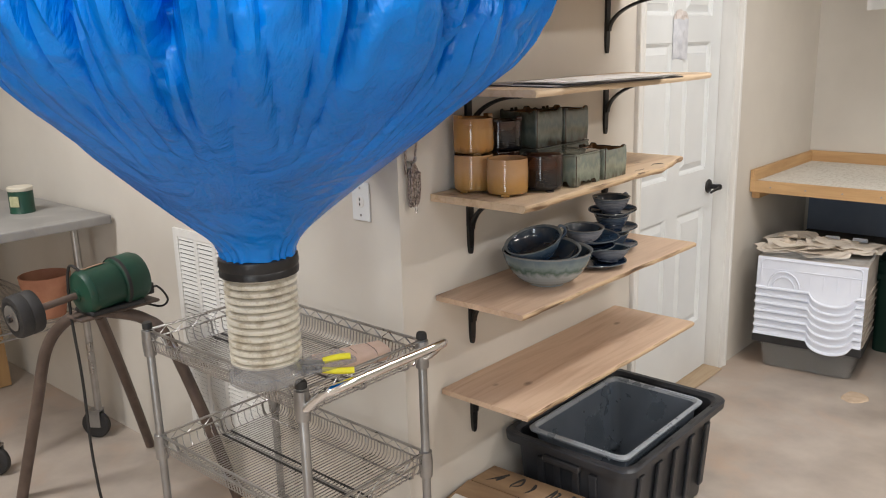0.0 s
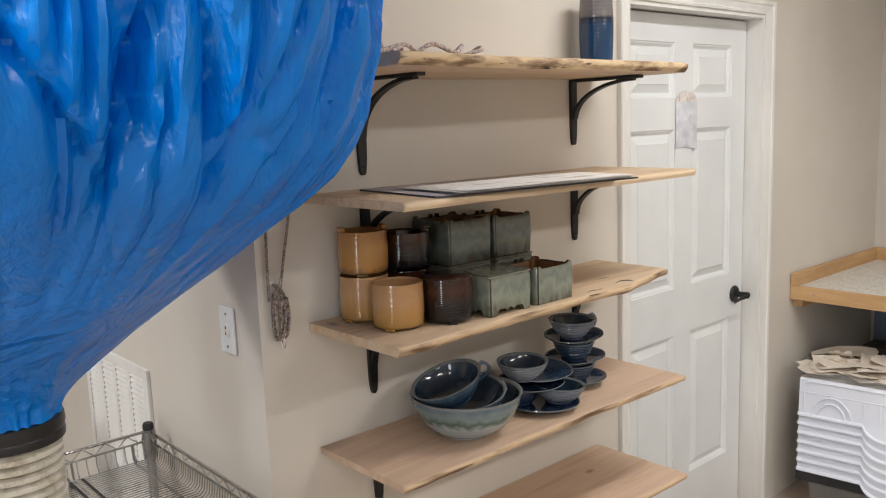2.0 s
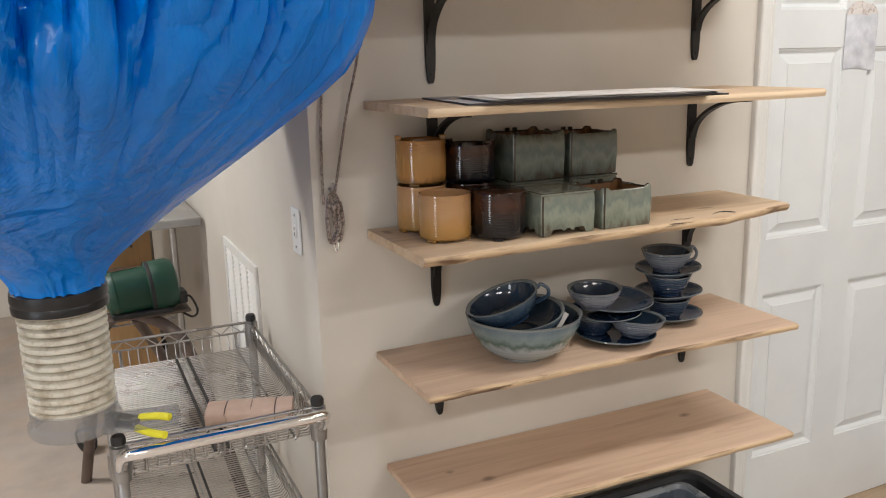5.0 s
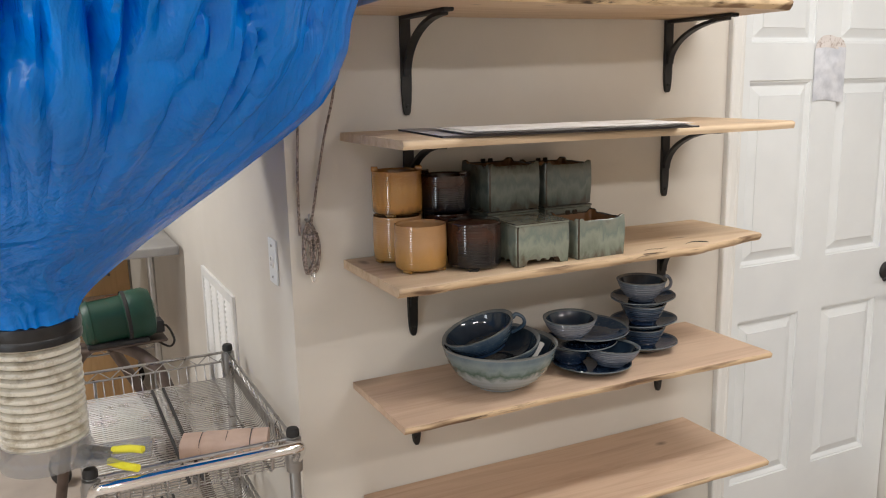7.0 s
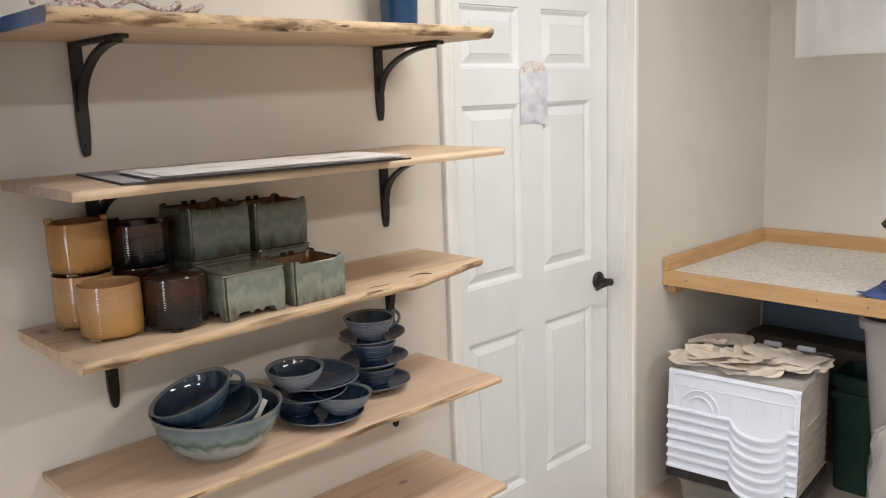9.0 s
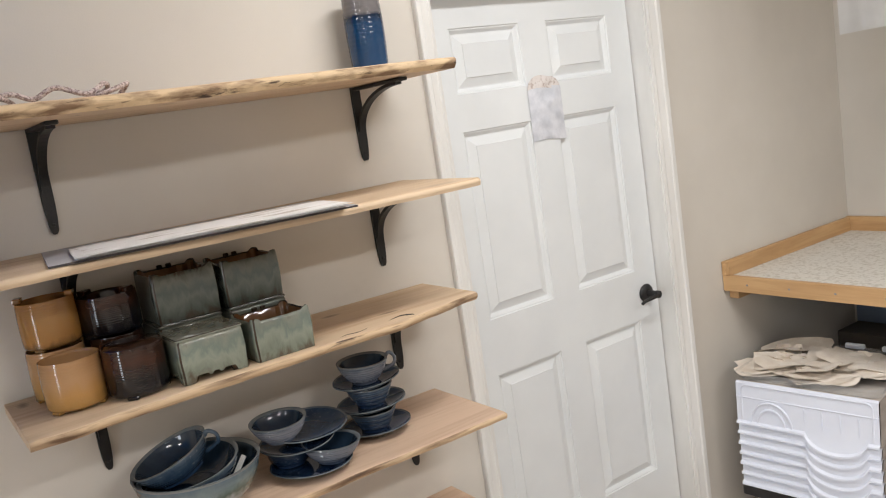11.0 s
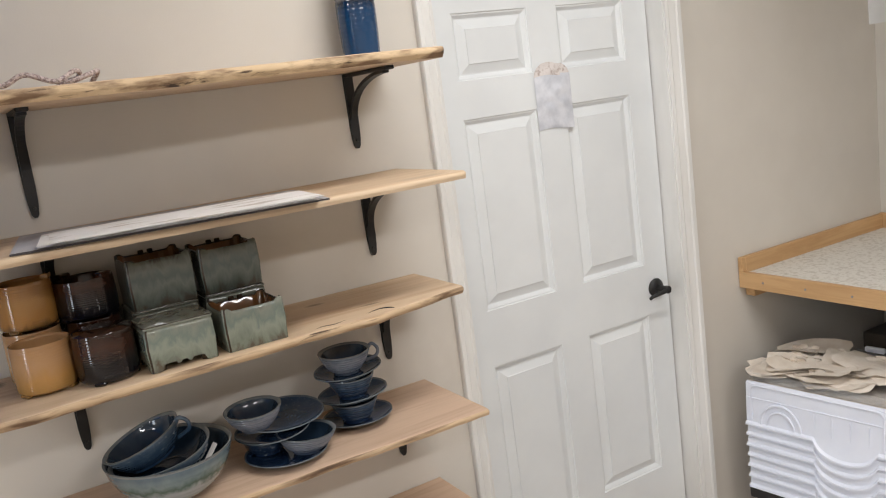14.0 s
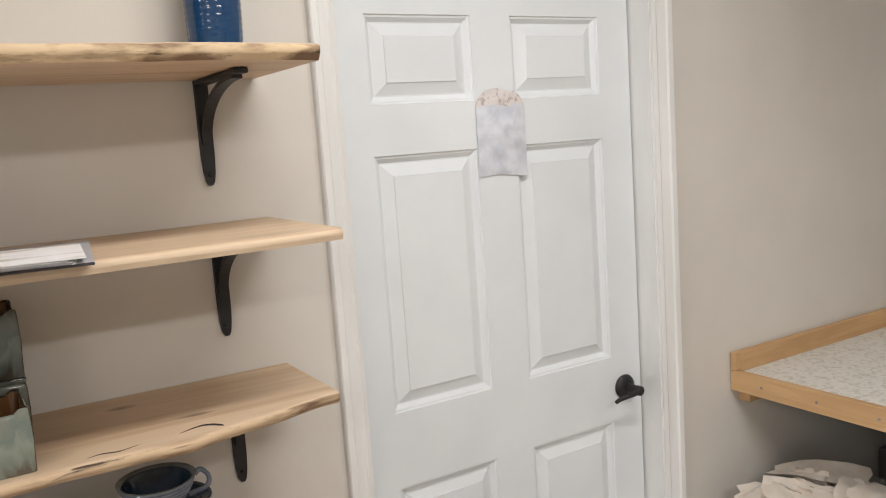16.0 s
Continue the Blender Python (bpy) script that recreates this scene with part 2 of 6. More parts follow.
structure("floor", box(XL - 0.1, XR + 0.1, YF - 0.1, BY + 0.1, -0.1, 0.0), M_FLOOR, "worn grey-brown concrete floor with pale stains", "floor")
structure("ceiling", box(XL - 0.1, XR + 0.1, YF - 0.1, BY + 0.1, CEIL, CEIL + 0.1), M_CEIL, "plain white painted ceiling", "ceiling")
bm = bmesh.new()
add_box(bm, WX - 0.13, WX, WY, DOOR_Y0 - 0.02, 0, CEIL)
add_box(bm, WX - 0.13, WX, DOOR_Y1 + 0.02, BY, 0, CEIL)
add_box(bm, WX - 0.13, WX, DOOR_Y0 - 0.02, DOOR_Y1 + 0.02, DOOR_H + 0.02, CEIL)
structure("wall_west", bm, M_WALL, "cream painted wall with a doorway", "wall")
structure("wall_alcove", box(XL, WX - 0.13, WY, WY + 0.13, 0, CEIL), M_WALL, "cream painted return wall with a grille and socket", "wall")
structure("wall_north", box(WX - 0.13, XR, BY, BY + 0.13, 0, CEIL), M_WALL, "cream painted wall behind the counter", "wall")
structure("wall_east", box(XR, XR + 0.1, YF, BY, 0, CEIL), M_WALL, "plain cream painted wall", "wall")
bm = bmesh.new()
add_box(bm, XL, GLASS_X0, YF - 0.1, YF, 0, CEIL)
add_box(bm, GLASS_X1, XR, YF - 0.1, YF, 0, CEIL)
add_box(bm, GLASS_X0, GLASS_X1, YF - 0.1, YF, 0, GLASS_Z0)
add_box(bm, GLASS_X0, GLASS_X1, YF - 0.1, YF, GLASS_Z1, CEIL)
structure("wall_south", bm, M_WALL, "cream painted wall with a tall window", "wall")
win = base("window_1", pose(0, YF - 0.045, 0), "tall white-framed window with daylight behind", "window", kind="structure")
wf = bmesh.new()
for wx0, wx1, wz0, wz1 in ((GLASS_X0, GLASS_X1, GLASS_Z0, GLASS_Z0 + 0.05), (GLASS_X0, GLASS_X1, GLASS_Z1 - 0.05, GLASS_Z1), (GLASS_X0, GLASS_X0 + 0.05, GLASS_Z0 + 0.05, GLASS_Z1 - 0.05), (GLASS_X1 - 0.05, GLASS_X1, GLASS_Z0 + 0.05, GLASS_Z1 - 0.05)):
    add_box(wf, wx0, wx1, -0.015, 0.03, wz0, wz1)
part("window_frame", wf, M_TRIM, win)
for k in range(1, 4):
    zz = GLASS_Z0 + (GLASS_Z1 - GLASS_Z0) * k / 4
    part("glazing_bar", box(GLASS_X0 + 0.05, GLASS_X1 - 0.05, -0.01, 0.015, zz - 0.012, zz + 0.012), M_TRIM, win)
part("window_sill", box(GLASS_X0 - 0.03, GLASS_X1 + 0.03, 0.047, 0.10, GLASS_Z0 - 0.03, GLASS_Z0, bevel=0.004), M_TRIM, win)
structure("wall_far_west", box(XL - 0.1, XL, YF, WY, 0, CEIL), M_WALL, "plain cream painted wall", "wall")
structure("wall_behind_door", box(WX - 1.0, WX - 0.9, DOOR_Y0 - 0.3, DOOR_Y1 + 0.3, 0, CEIL), M_WALL, "plain cream wall closing the doorway", "wall")

# ceiling fixtures, seen in glossy glazes only; the last two house added fill lamps
for lx, ly in LAMPS:
    fx = base("ceiling_or_fill_light", pose(lx, ly, CEIL), "white strip light fixture for a ceiling or added fill lamp", "ceiling light", "ceiling lights")
    part("housing", box(-0.16, 0.16, -0.6, 0.6, -0.06, 0.0, bevel=0.01), M_WHITE, fx)


# door, six raised panels
def panel_door():
    door = base("door_1", pose(0, 0, 0), "closed white six-panel door with a black lever handle", "door", kind="structure")
    rows = [(0.28, 0.856), (1.037, 1.627), (1.74, 1.935)]
    cols = [(3.165, 3.44), (3.553, 3.83)]
    bm = bmesh.new()
    ys = [DOOR_Y0 + 0.001] + [v for c in cols for v in c] + [DOOR_Y1 - 0.004]
    zs = [0.012] + [v for r in rows for v in r] + [DOOR_H - 0.004]
    grid = {(i, j): bm.verts.new((DOOR_X, y, z)) for i, y in enumerate(ys) for j, z in enumerate(zs)}
    for i in range(len(ys) - 1):
        for j in range(len(zs) - 1):
            if i % 2 == 1 and j % 2 == 1:
                a, b, c, d = ys[i], ys[i + 1], zs[j], zs[j + 1]
                loops = [[grid[i, j], grid[i + 1, j], grid[i + 1, j + 1], grid[i, j + 1]]]
                for inset, depth in ((0.002, -0.004), (0.0065, -0.005), (0.016, -0.0145), (0.0195, -0.0145), (0.0455, -0.004), (0.047, -0.0015)):
                    loops.append([bm.verts.new((DOOR_X + depth, y, z)) for y, z in
                                  ((a + inset, c + inset), (b - inset, c + inset), (b - inset, d - inset), (a + inset, d - inset))])
                for p, q in zip(loops, loops[1:]):
                    for k in range(4):
                        bm.faces.new([p[k], p[(k + 1) % 4], q[(k + 1) % 4], q[k]])
                bm.faces.new(loops[-1])
            else:
                bm.faces.new([grid[i, j], grid[i + 1, j], grid[i + 1, j + 1], grid[i, j + 1]])
    edge = [e for e in bm.edges if e.is_boundary]
    ext = bmesh.ops.extrude_edge_only(bm, edges=edge)
    for v in [g for g in ext["geom"] if isinstance(g, bmesh.types.BMVert)]:
        v.co.x -= 0.035
    part("leaf", bm, M_WHITE, door)
    ky, kz = 3.872, 0.948
    rose = part("rosette", lathe([(0, 0), (0.032, 0), (0.0335, 0.004), (0.031, 0.009), (0.022, 0.014), (0.0125, 0.017), (0.0115, 0.048), (0.0135, 0.052), (0.0135, 0.064), (0.009, 0.068), (0, 0.069)], 28,
                                 m=pose(DOOR_X, ky, kz, 0, 90, 0)), M_IRON, door, "round black handle plate with a short neck", smooth=True)
    part("lever", tube(smooth_path([(DOOR_X + 0.058, ky + 0.004, kz), (DOOR_X + 0.060, ky - 0.02, kz - 0.004), (DOOR_X + 0.058, ky - 0.045, kz - 0.007), (DOOR_X + 0.053, ky - 0.066, kz - 0.012), (DOOR_X + 0.047, ky - 0.074, kz - 0.02)]),
                       lambda u: 0.0085 - 0.0035 * u, 12), M_IRON, rose, "black door lever", smooth=True)
    return door


panel_door()
jamb = bmesh.new()
add_box(jamb, WX - 0.13, WX + 0.004, DOOR_Y0 - 0.02, DOOR_Y0 - 0.002, 0, DOOR_H + 0.02)
add_box(jamb, WX - 0.13, WX + 0.004, DOOR_Y1 + 0.002, DOOR_Y1 + 0.02, 0, DOOR_H + 0.02)
add_box(jamb, WX - 0.13, WX + 0.004, DOOR_Y0 - 0.002, DOOR_Y1 + 0.002, DOOR_H + 0.002, DOOR_H + 0.02)
structure("door_jamb", jamb, M_TRIM, "white painted door jamb", "door frame")


def casing():
    """Moulded casing swept round the door with mitred corners."""
    prof = [(0.0, 0.0), (0.0, 0.011), (0.012, 0.014), (0.018, 0.011), (0.044, 0.015), (0.05, 0.019), (0.066, 0.019), (0.07, 0.015), (0.07, 0.0)]
    bm = bmesh.new()
    y0, y1, z1 = DOOR_Y0 - 0.006, DOOR_Y1 + 0.006, DOOR_H + 0.016
    rings = []
    for k, z in ((0, 0.0), (0, z1), (1, z1), (1, 0.0)):
        ring = []
        for o, d in prof:
            y = y0 - o * 0.8 if k == 0 else y1 + o
            ring.append(bm.verts.new((WX + 0.0005 + d, y, z if z == 0 else z1 + o * 0.72)))
        rings.append(ring)
    for a, b in zip(rings, rings[1:]):
        for i in range(len(prof) - 1):
            bm.faces.new([a[i], b[i], b[i + 1], a[i + 1]])
    bmesh.ops.recalc_face_normals(bm, faces=bm.faces)
    return structure("door_trim", bm, M_TRIM, "white moulded door casing", "trim")


casing()
structure("threshold", box(WX - 0.13, WX + 0.03, DOOR_Y0, DOOR_Y1, 0.0, 0.009, bevel=0.003), wood("threshold_wood", (0.5, 0.38, 0.25), (0.33, 0.22, 0.13)), "worn wooden door threshold", "threshold")


# ---- shelves ----
def bracket(shelf, y, under, leg, reach, group_label=""):
    """Flat black iron: upright on the wall, arm under the board, curved brace between them."""
    bm = bmesh.new()
    w = 0.0125
    outline = [(w, 0.0), (w, -leg * 0.45), (w * 0.98, -leg * 0.72), (w * 0.85, -leg * 0.86), (w * 0.62, -leg + 0.008), (w * 0.3, -leg + 0.001)]
    outline += [(-q, zz) for q, zz in outline[::-1]]
    back, front = ([bm.verts.new((x, y + q, under + zz)) for q, zz in outline] for x in (WX + 0.0005, WX + 0.0105))
    bm.faces.new(front)
    bm.faces.new(back[::-1])
    for k in range(len(outline)):
        bm.faces.new([front[k - 1], back[k - 1], back[k], front[k]])
    add_lathe(bm, [(0, 0.0125), (0.0035, 0.0125), (0.0045, 0.010)], 10, m=pose(WX + 0.0005, y, under - leg + 0.022, 0, 90, 0))
    add_box(bm, WX + 0.011, WX + reach, y - w, y + w, under - 0.009, under, bevel=0.002)
    n = 14
    r0 = []
    for i in range(n + 1):
        a = math.pi / 2 * i / n
        cx, cz = WX + 0.011 + reach * 0.86, under - leg * 0.6
        x = cx - (reach * 0.86 - 0.002) * math.cos(a)
        z = cz + (leg * 0.6 - 0.011) * math.sin(a)
        tx, tz = math.sin(a) * reach, math.cos(a) * leg
        ln = math.hypot(tx, tz)
        nx, nz = -tz / ln * 0.0042, tx / ln * 0.0042
        r0.append([bm.verts.new((x + s * nx, y + q * w * 0.74, z + s * nz)) for s, q in ((1, 1), (1, -1), (-1, -1), (-1, 1))])
    for a, b in zip(r0, r0[1:]):
        for k in range(4):
            bm.faces.new([a[k], a[(k + 1) % 4], b[(k + 1) % 4], b[k]])
    bm.faces.new(r0[0])
    bm.faces.new(r0[-1][::-1])
    bmesh.ops.recalc_face_normals(bm, faces=bm.faces)
    part("bracket", bm, M_IRON, shelf, "black iron bracket with a curved brace")


def live_board(shelf, y0, y1, top, thick, depth, seed, material, edge=None, bevelled=0.012, rag=0.008):
    """A plank whose front edge wanders; depth(u) gives its width along the plank."""
    n = 72
    bm = bmesh.new()
    rnd = random.Random(seed)
    ph = [rnd.uniform(0, 6.28) for _ in range(4)]
    rows = []
    for i in range(n + 1):
        u = i / n
        y = y0 + (y1 - y0) * u
        d = depth(u) + rag * (noise.noise(Vector((u * 7, seed, 0))) + 0.45 * noise.noise(Vector((u * 26, seed, 3.7))))
        lip = bevelled * (0.75 + 0.5 * noise.noise(Vector((u * 15, seed, 8.1))))
        sag = 0.0015 * math.sin(5 * u + ph[3])
        prof = [(WX + 0.003, top - thick), (WX + d - lip, top - thick), (WX + d - lip * 0.2, top - thick * 0.62), (WX + d, top - thick * 0.25), (WX + d - 0.004, top - 0.002),
                (WX + d - 0.010, top), (WX + 0.003, top)]
        rows.append([bm.verts.new((x, y, z + sag)) for x, z in prof])
    for a, b in zip(rows, rows[1:]):
        for k in range(7):
            f = bm.faces.new([a[k], b[k], b[(k + 1) % 7], a[(k + 1) % 7]])
            f.material_index = 1 if k in (1, 2, 3) else 0
            f.smooth = k in (2, 3, 4)
    bm.faces.new(rows[0][::-1])
    bm.faces.new(rows[-1])
    bmesh.ops.recalc_face_normals(bm, faces=bm.faces)
    ob = part("board", bm, material, shelf, mats=[material, edge or M_BARK])
    return ob


def bump_curve(u, at, width, height):
    return height * math.exp(-((u - at) / width) ** 2)


SHELVES = [
    # top, thickness, plank ends, width along the plank, material, bracket leg and reach left and right, label
    (1.822, 0.026, 1.80, 2.885, lambda u: 0.40 - 0.05 * u - bump_curve(u, 1.02, 0.05, 0.02), M_PINE_TOP, (0.232, 0.24), (0.196, 0.25), "live-edge pine shelf with a knotty bark front"),
    (1.530, 0.019, 1.815, 2.885, lambda u: 0.372 - 0.012 * u, M_PINE, (0.205, 0.22), (0.203, 0.24), "pale pine shelf on black iron brackets"),
    (1.231, 0.021, 1.81, 2.895, lambda u: 0.342 - 0.025 * u + bump_curve(u, 0.74, 0.05, 0.012) - bump_curve(u, 0.99, 0.14, 0.055), M_PINE_KNOT, (0.195, 0.19), (0.2, 0.2), "live-edge pine shelf with a split front edge"),
    (0.921, 0.016, 1.82, 2.88, lambda u: 0.325 + 0.012 * u, M_OAK, (0.185, 0.18), (0.185, 0.2), "smooth pale oak shelf with a thin bark edge"),
    (0.613, 0.016, 1.835, 2.885, lambda u: 0.33 + 0.012 * u, M_OAK_KNOT, (0.185, 0.18), (0.185, 0.2), "empty pale oak shelf with dark knots"),
]
for i, (top, thick, y0, y1, depth, material, left, right, label) in enumerate(SHELVES):
    shelf = base("wall_shelf", pose(0, 0, 0), label, "shelf", "shelves on the wall")
    live_board(shelf, y0, y1, top, thick, depth, 11 + i, material, edge=(M_BARK, M_SAWN, M_SAWN_DARK, M_SAWN_DARK, M_SAWN_DARK)[i], bevelled=(0.014, 0.004, 0.012, 0.004, 0.004)[i], rag=(0.009, 0.004, 0.010, 0.005, 0.005)[i])
    bracket(shelf, 1.985, top - thick, *left)
    bracket(shelf, 2.78, top - thick, *right)

# ---- inflated bag on its hose ----
AX, AY = 0.104, 1.135
BAG_PROFILE = [(1.185, 0.084), (1.215, 0.084), (1.235, 0.094), (1.26, 0.117), (1.30, 0.166), (1.35, 0.232), (1.40, 0.303), (1.45, 0.375), (1.50, 0.444), (1.55, 0.513), (1.60, 0.573),
               (1.65, 0.617), (1.70, 0.650), (1.80, 0.690), (1.92, 0.712), (2.05, 0.705), (2.18, 0.66), (2.30, 0.56), (2.38, 0.42), (2.43, 0.25), (2.46, 0.09), (2.50, 0.03)]


def bag_radius(z):
    for (z0, r0), (z1, r1) in zip(BAG_PROFILE, BAG_PROFILE[1:]):
        if z <= z1:
            return r0 + (r1 - r0) * (z - z0) / (z1 - z0)
    return 0.03


# long pleats: compass angle, its drift with height, width, depth, height at which they die out
PLEATS = [(-43.4, 6, 6.0, 0.060, 1.54), (-62, -10, 7.0, 0.035, 1.62), (-25.4, 3, 5.0, 0.040, 1.62), (-4.0, -60, 4.0, 0.035, 1.56), (4.0, -20, 4.0, 0.040, 1.58), (12.6, -22, 7.0, 0.065, 1.57), (30, 15, 5.0, 0.030, 1.60), (45.5, 20, 4.0, 0.035, 1.60)]


def pleat_depth(a, z):
    """How far the sheeting falls back at an angle: it sinks slowly towards a pleat and steps out sharply past it."""
    deg, total = math.degrees(a), 0.0
    for at, drift, width, depth, low in PLEATS:
        d = (deg - at - drift * (z - 1.7) + 180) % 360 - 180
        v = min(1.0, max(0.0, (z - low) / 0.16))
        total += depth * v * v * (3 - 2 * v) * (math.exp(d / width) if d < 0 else max(0.0, 1 - d / 1.2))
    return total


def inflated_bag():
    m, nodes, links, bsdf = nodes_of("blue_plastic_sheeting")
    a = noise_tex(nodes, links, 3.0, 4)
    col = ramp(nodes, links, a, [(0.3, (0.001, 0.18, 0.60)), (0.7, (0.001, 0.28, 0.92))])
    scuff = noise_tex(nodes, links, 9.0, 6, (1, 1, 0.7), 0.7, 0.8)
    col = mixed(nodes, links, ramp(nodes, links, scuff, [(0.66, (0, 0, 0)), (0.8, (0.35, 0.35, 0.35))]), col, (0.16, 0.25, 0.42))
    links.new(col, bsdf.inputs["Base Color"])
    bsdf.inputs["Roughness"].default_value = 0.22
    bsdf.inputs["Specular IOR Level"].default_value = 0.42
    weave = noise_tex(nodes, links, 55, 3, (1, 1, 0.16))
    crease = noise_tex(nodes, links, 6.0, 5, (1, 1, 0.34), 0.5, 0.5)
    ridge = nodes.new("ShaderNodeMath")
    ridge.operation = "PINGPONG"
    ridge.inputs[1].default_value = 0.12
    links.new(crease, ridge.inputs[0])
    b1 = nodes.new("ShaderNodeBump")
    b1.inputs["Strength"].default_value, b1.inputs["Distance"].default_value = 0.95, 0.045
    links.new(ridge.outputs[0], b1.inputs["Height"])
    b2 = nodes.new("ShaderNodeBump")
    b2.inputs["Strength"].default_value, b2.inputs["Distance"].default_value = 0.3, 0.003
    links.new(weave, b2.inputs["Height"])
    crumple = noise_tex(nodes, links, 15.0, 4, (1, 1, 0.55), 0.55, 0.6)
    sharp = nodes.new("ShaderNodeMath")
    sharp.operation = "PINGPONG"
    sharp.inputs[1].default_value = 0.16
    links.new(crumple, sharp.inputs[0])
    b3 = nodes.new("ShaderNodeBump")
    b3.inputs["Strength"].default_value, b3.inputs["Distance"].default_value = 0.6, 0.012
    links.new(sharp.outputs[0], b3.inputs["Height"])
    links.new(b1.outputs[0], b3.inputs["Normal"])
    links.new(b3.outputs[0], b2.inputs["Normal"])
    links.new(b2.outputs[0], bsdf.inputs["Normal"])
    tr = nodes.new("ShaderNodeBsdfTranslucent")
    links.new(col, tr.inputs[0])
    links.new(b2.outputs[0], tr.inputs["Normal"])
    mix = nodes.new("ShaderNodeMixShader")
    mix.inputs[0].default_value = 0.24
    links.new(bsdf.outputs[0], mix.inputs[1])
    links.new(tr.outputs[0], mix.inputs[2])
    links.new(mix.outputs[0], nodes["Material Output"].inputs[0])
    bag = base("inflated_bag", pose(AX, AY, 0), "large inflated bag of wrinkled blue plastic tied to a hose", "bag")
    bm = bmesh.new()
    seg, nz = 420, 220
    z0, z1 = BAG_PROFILE[0][0], BAG_PROFILE[-1][0]
    rings = []
    for j in range(nz + 1):
        z = z0 + (z1 - z0) * j / nz
        r = bag_radius(z)
        lift = min(1, max(0, (z - 1.235) / 0.25))
        top = min(1, max(0, (2.46 - z) / 0.1))
        ring = []
        for i in range(seg):
            a = 2 * math.pi * i / seg
            ca, sa = math.cos(a), math.sin(a)
            # flatter towards the alcove
            k = 1 - 0.26 * lift * max(0, -(0.747 * ca + 0.667 * sa)) ** 1.5 - 0.055 * min(1, max(0, (z - 1.6) / 0.15)) * max(0, sa) ** 2
            p = Vector((ca * 2.1, sa * 2.1, z * 1.1))
            big = noise.noise(p * 1.3 + Vector((3.1, 0, 0)))
            q = Vector((ca * 4.2, sa * 4.2, z * 1.2))
            fold = 1 - abs(noise.noise(q + 0.5 * Vector((big, big, 0)))) * 2
            q2 = Vector((ca * 12, sa * 12, z * 2.6 + 1.5 * big))
            fine = 1 - abs(noise.noise(q2)) * 2
            q3 = Vector((ca * 9, sa * 9, z * 14))
            crink = noise.noise(q3)
            upper = min(1, max(0, (z - 1.42) / 0.3))
            d = 0.02 * big * lift - 0.05 * upper * max(0, fold) ** 4 - 0.036 * (0.06 * lift + 0.94 * upper) * max(0, fine) ** 2.5 + 0.014 * upper + 0.0035 * crink * lift
            d += (1 - lift) * 0.0025 * math.sin(17 * a + 3 * math.sin(5 * a) + 30 * z)
            d -= pleat_depth(a, z)
            rr = max(0.02, r * k + d * top)
            x, y = rr * ca, rr * sa
            wx, wy = AX + x, AY + y
            if wy > WY - 0.02 and wx < WX + 0.02:
                wy = WY - 0.02 - 0.003 * max(0, fine)
            if wy > 1.792 and wx < WX + 0.42 and z > 1.74:
                wy = 1.792
            ring.append(bm.verts.new((wx - AX, wy - AY, z)))
        rings.append(ring)
    for a, b in zip(rings, rings[1:]):
        for i in range(seg):
            j = (i + 1) % seg
            bm.faces.new([a[i], a[j], b[j], b[i]])
    bm.faces.new(rings[-1])
    part("sheeting", bm, m, bag, smooth=True)
    tape = surface("black_tape", (0.004, 0.004, 0.005), (0.012, 0.012, 0.014), 20, 0.35, grain=80, relief=0.3)
    part("tape", lathe([(0.081, 1.162), (0.0885, 1.164), (0.0895, 1.175), (0.0875, 1.18), (0.090, 1.188), (0.0885, 1.204), (0.083, 1.207)], 48, wobble=0.008), tape, bag, "black tape band", smooth=True)
    # ribbed hose
    hm, nodes, links, bsdf = nodes_of("ribbed_hose_plastic")
    dirt = noise_tex(nodes, links, 26, 5, rough=0.7)
    links.new(ramp(nodes, links, dirt, [(0.35, (0.44, 0.38, 0.28)), (0.52, (0.70, 0.66, 0.56))]), bsdf.inputs["Base Color"])
    bsdf.inputs["Roughness"].default_value = 0.35
    bsdf.inputs["Transmission Weight"].default_value = 0.15
    prof = []
    ribs = 12
    zb, zt = 0.958, 1.165
    for i in range(ribs * 8 + 1):
        f = i / 8
        z = zb + (zt - zb) * i / (ribs * 8)
        prof.append((0.0825 - 0.0015 * (1 - abs(math.cos(math.pi * f))) - 0.0125 * max(0.0, math.sin(math.pi * f)) ** 14 - 0.0125 * max(0.0, -math.sin(math.pi * f)) ** 14, z))
    part("hose", lathe(prof, 56, wobble=0.004), hm, bag, "cream ribbed plastic hose", smooth=True)
    clear = film("clear_plastic", (0.30, 0.30, 0.30), 0.58, rough=0.12)
    rim = part("collar", lathe([(0.078, 0.96), (0.083, 0.962), (0.084, 0.935), (0.089, 0.93), (0.090, 0.915), (0.087, 0.909), (0.079, 0.909), (0.077, 0.93), (0.077, 0.96)], 48), clear, bag, "clear plastic hose collar", smooth=True)
    part("tongue", box(-0.01, 0.075, 0.055, 0.20, 0.911, 0.926, bevel=0.006, seg=2, m=pose(0, 0, 0, 0, 0, -8)), clear, rim)
    return bag


inflated_bag()


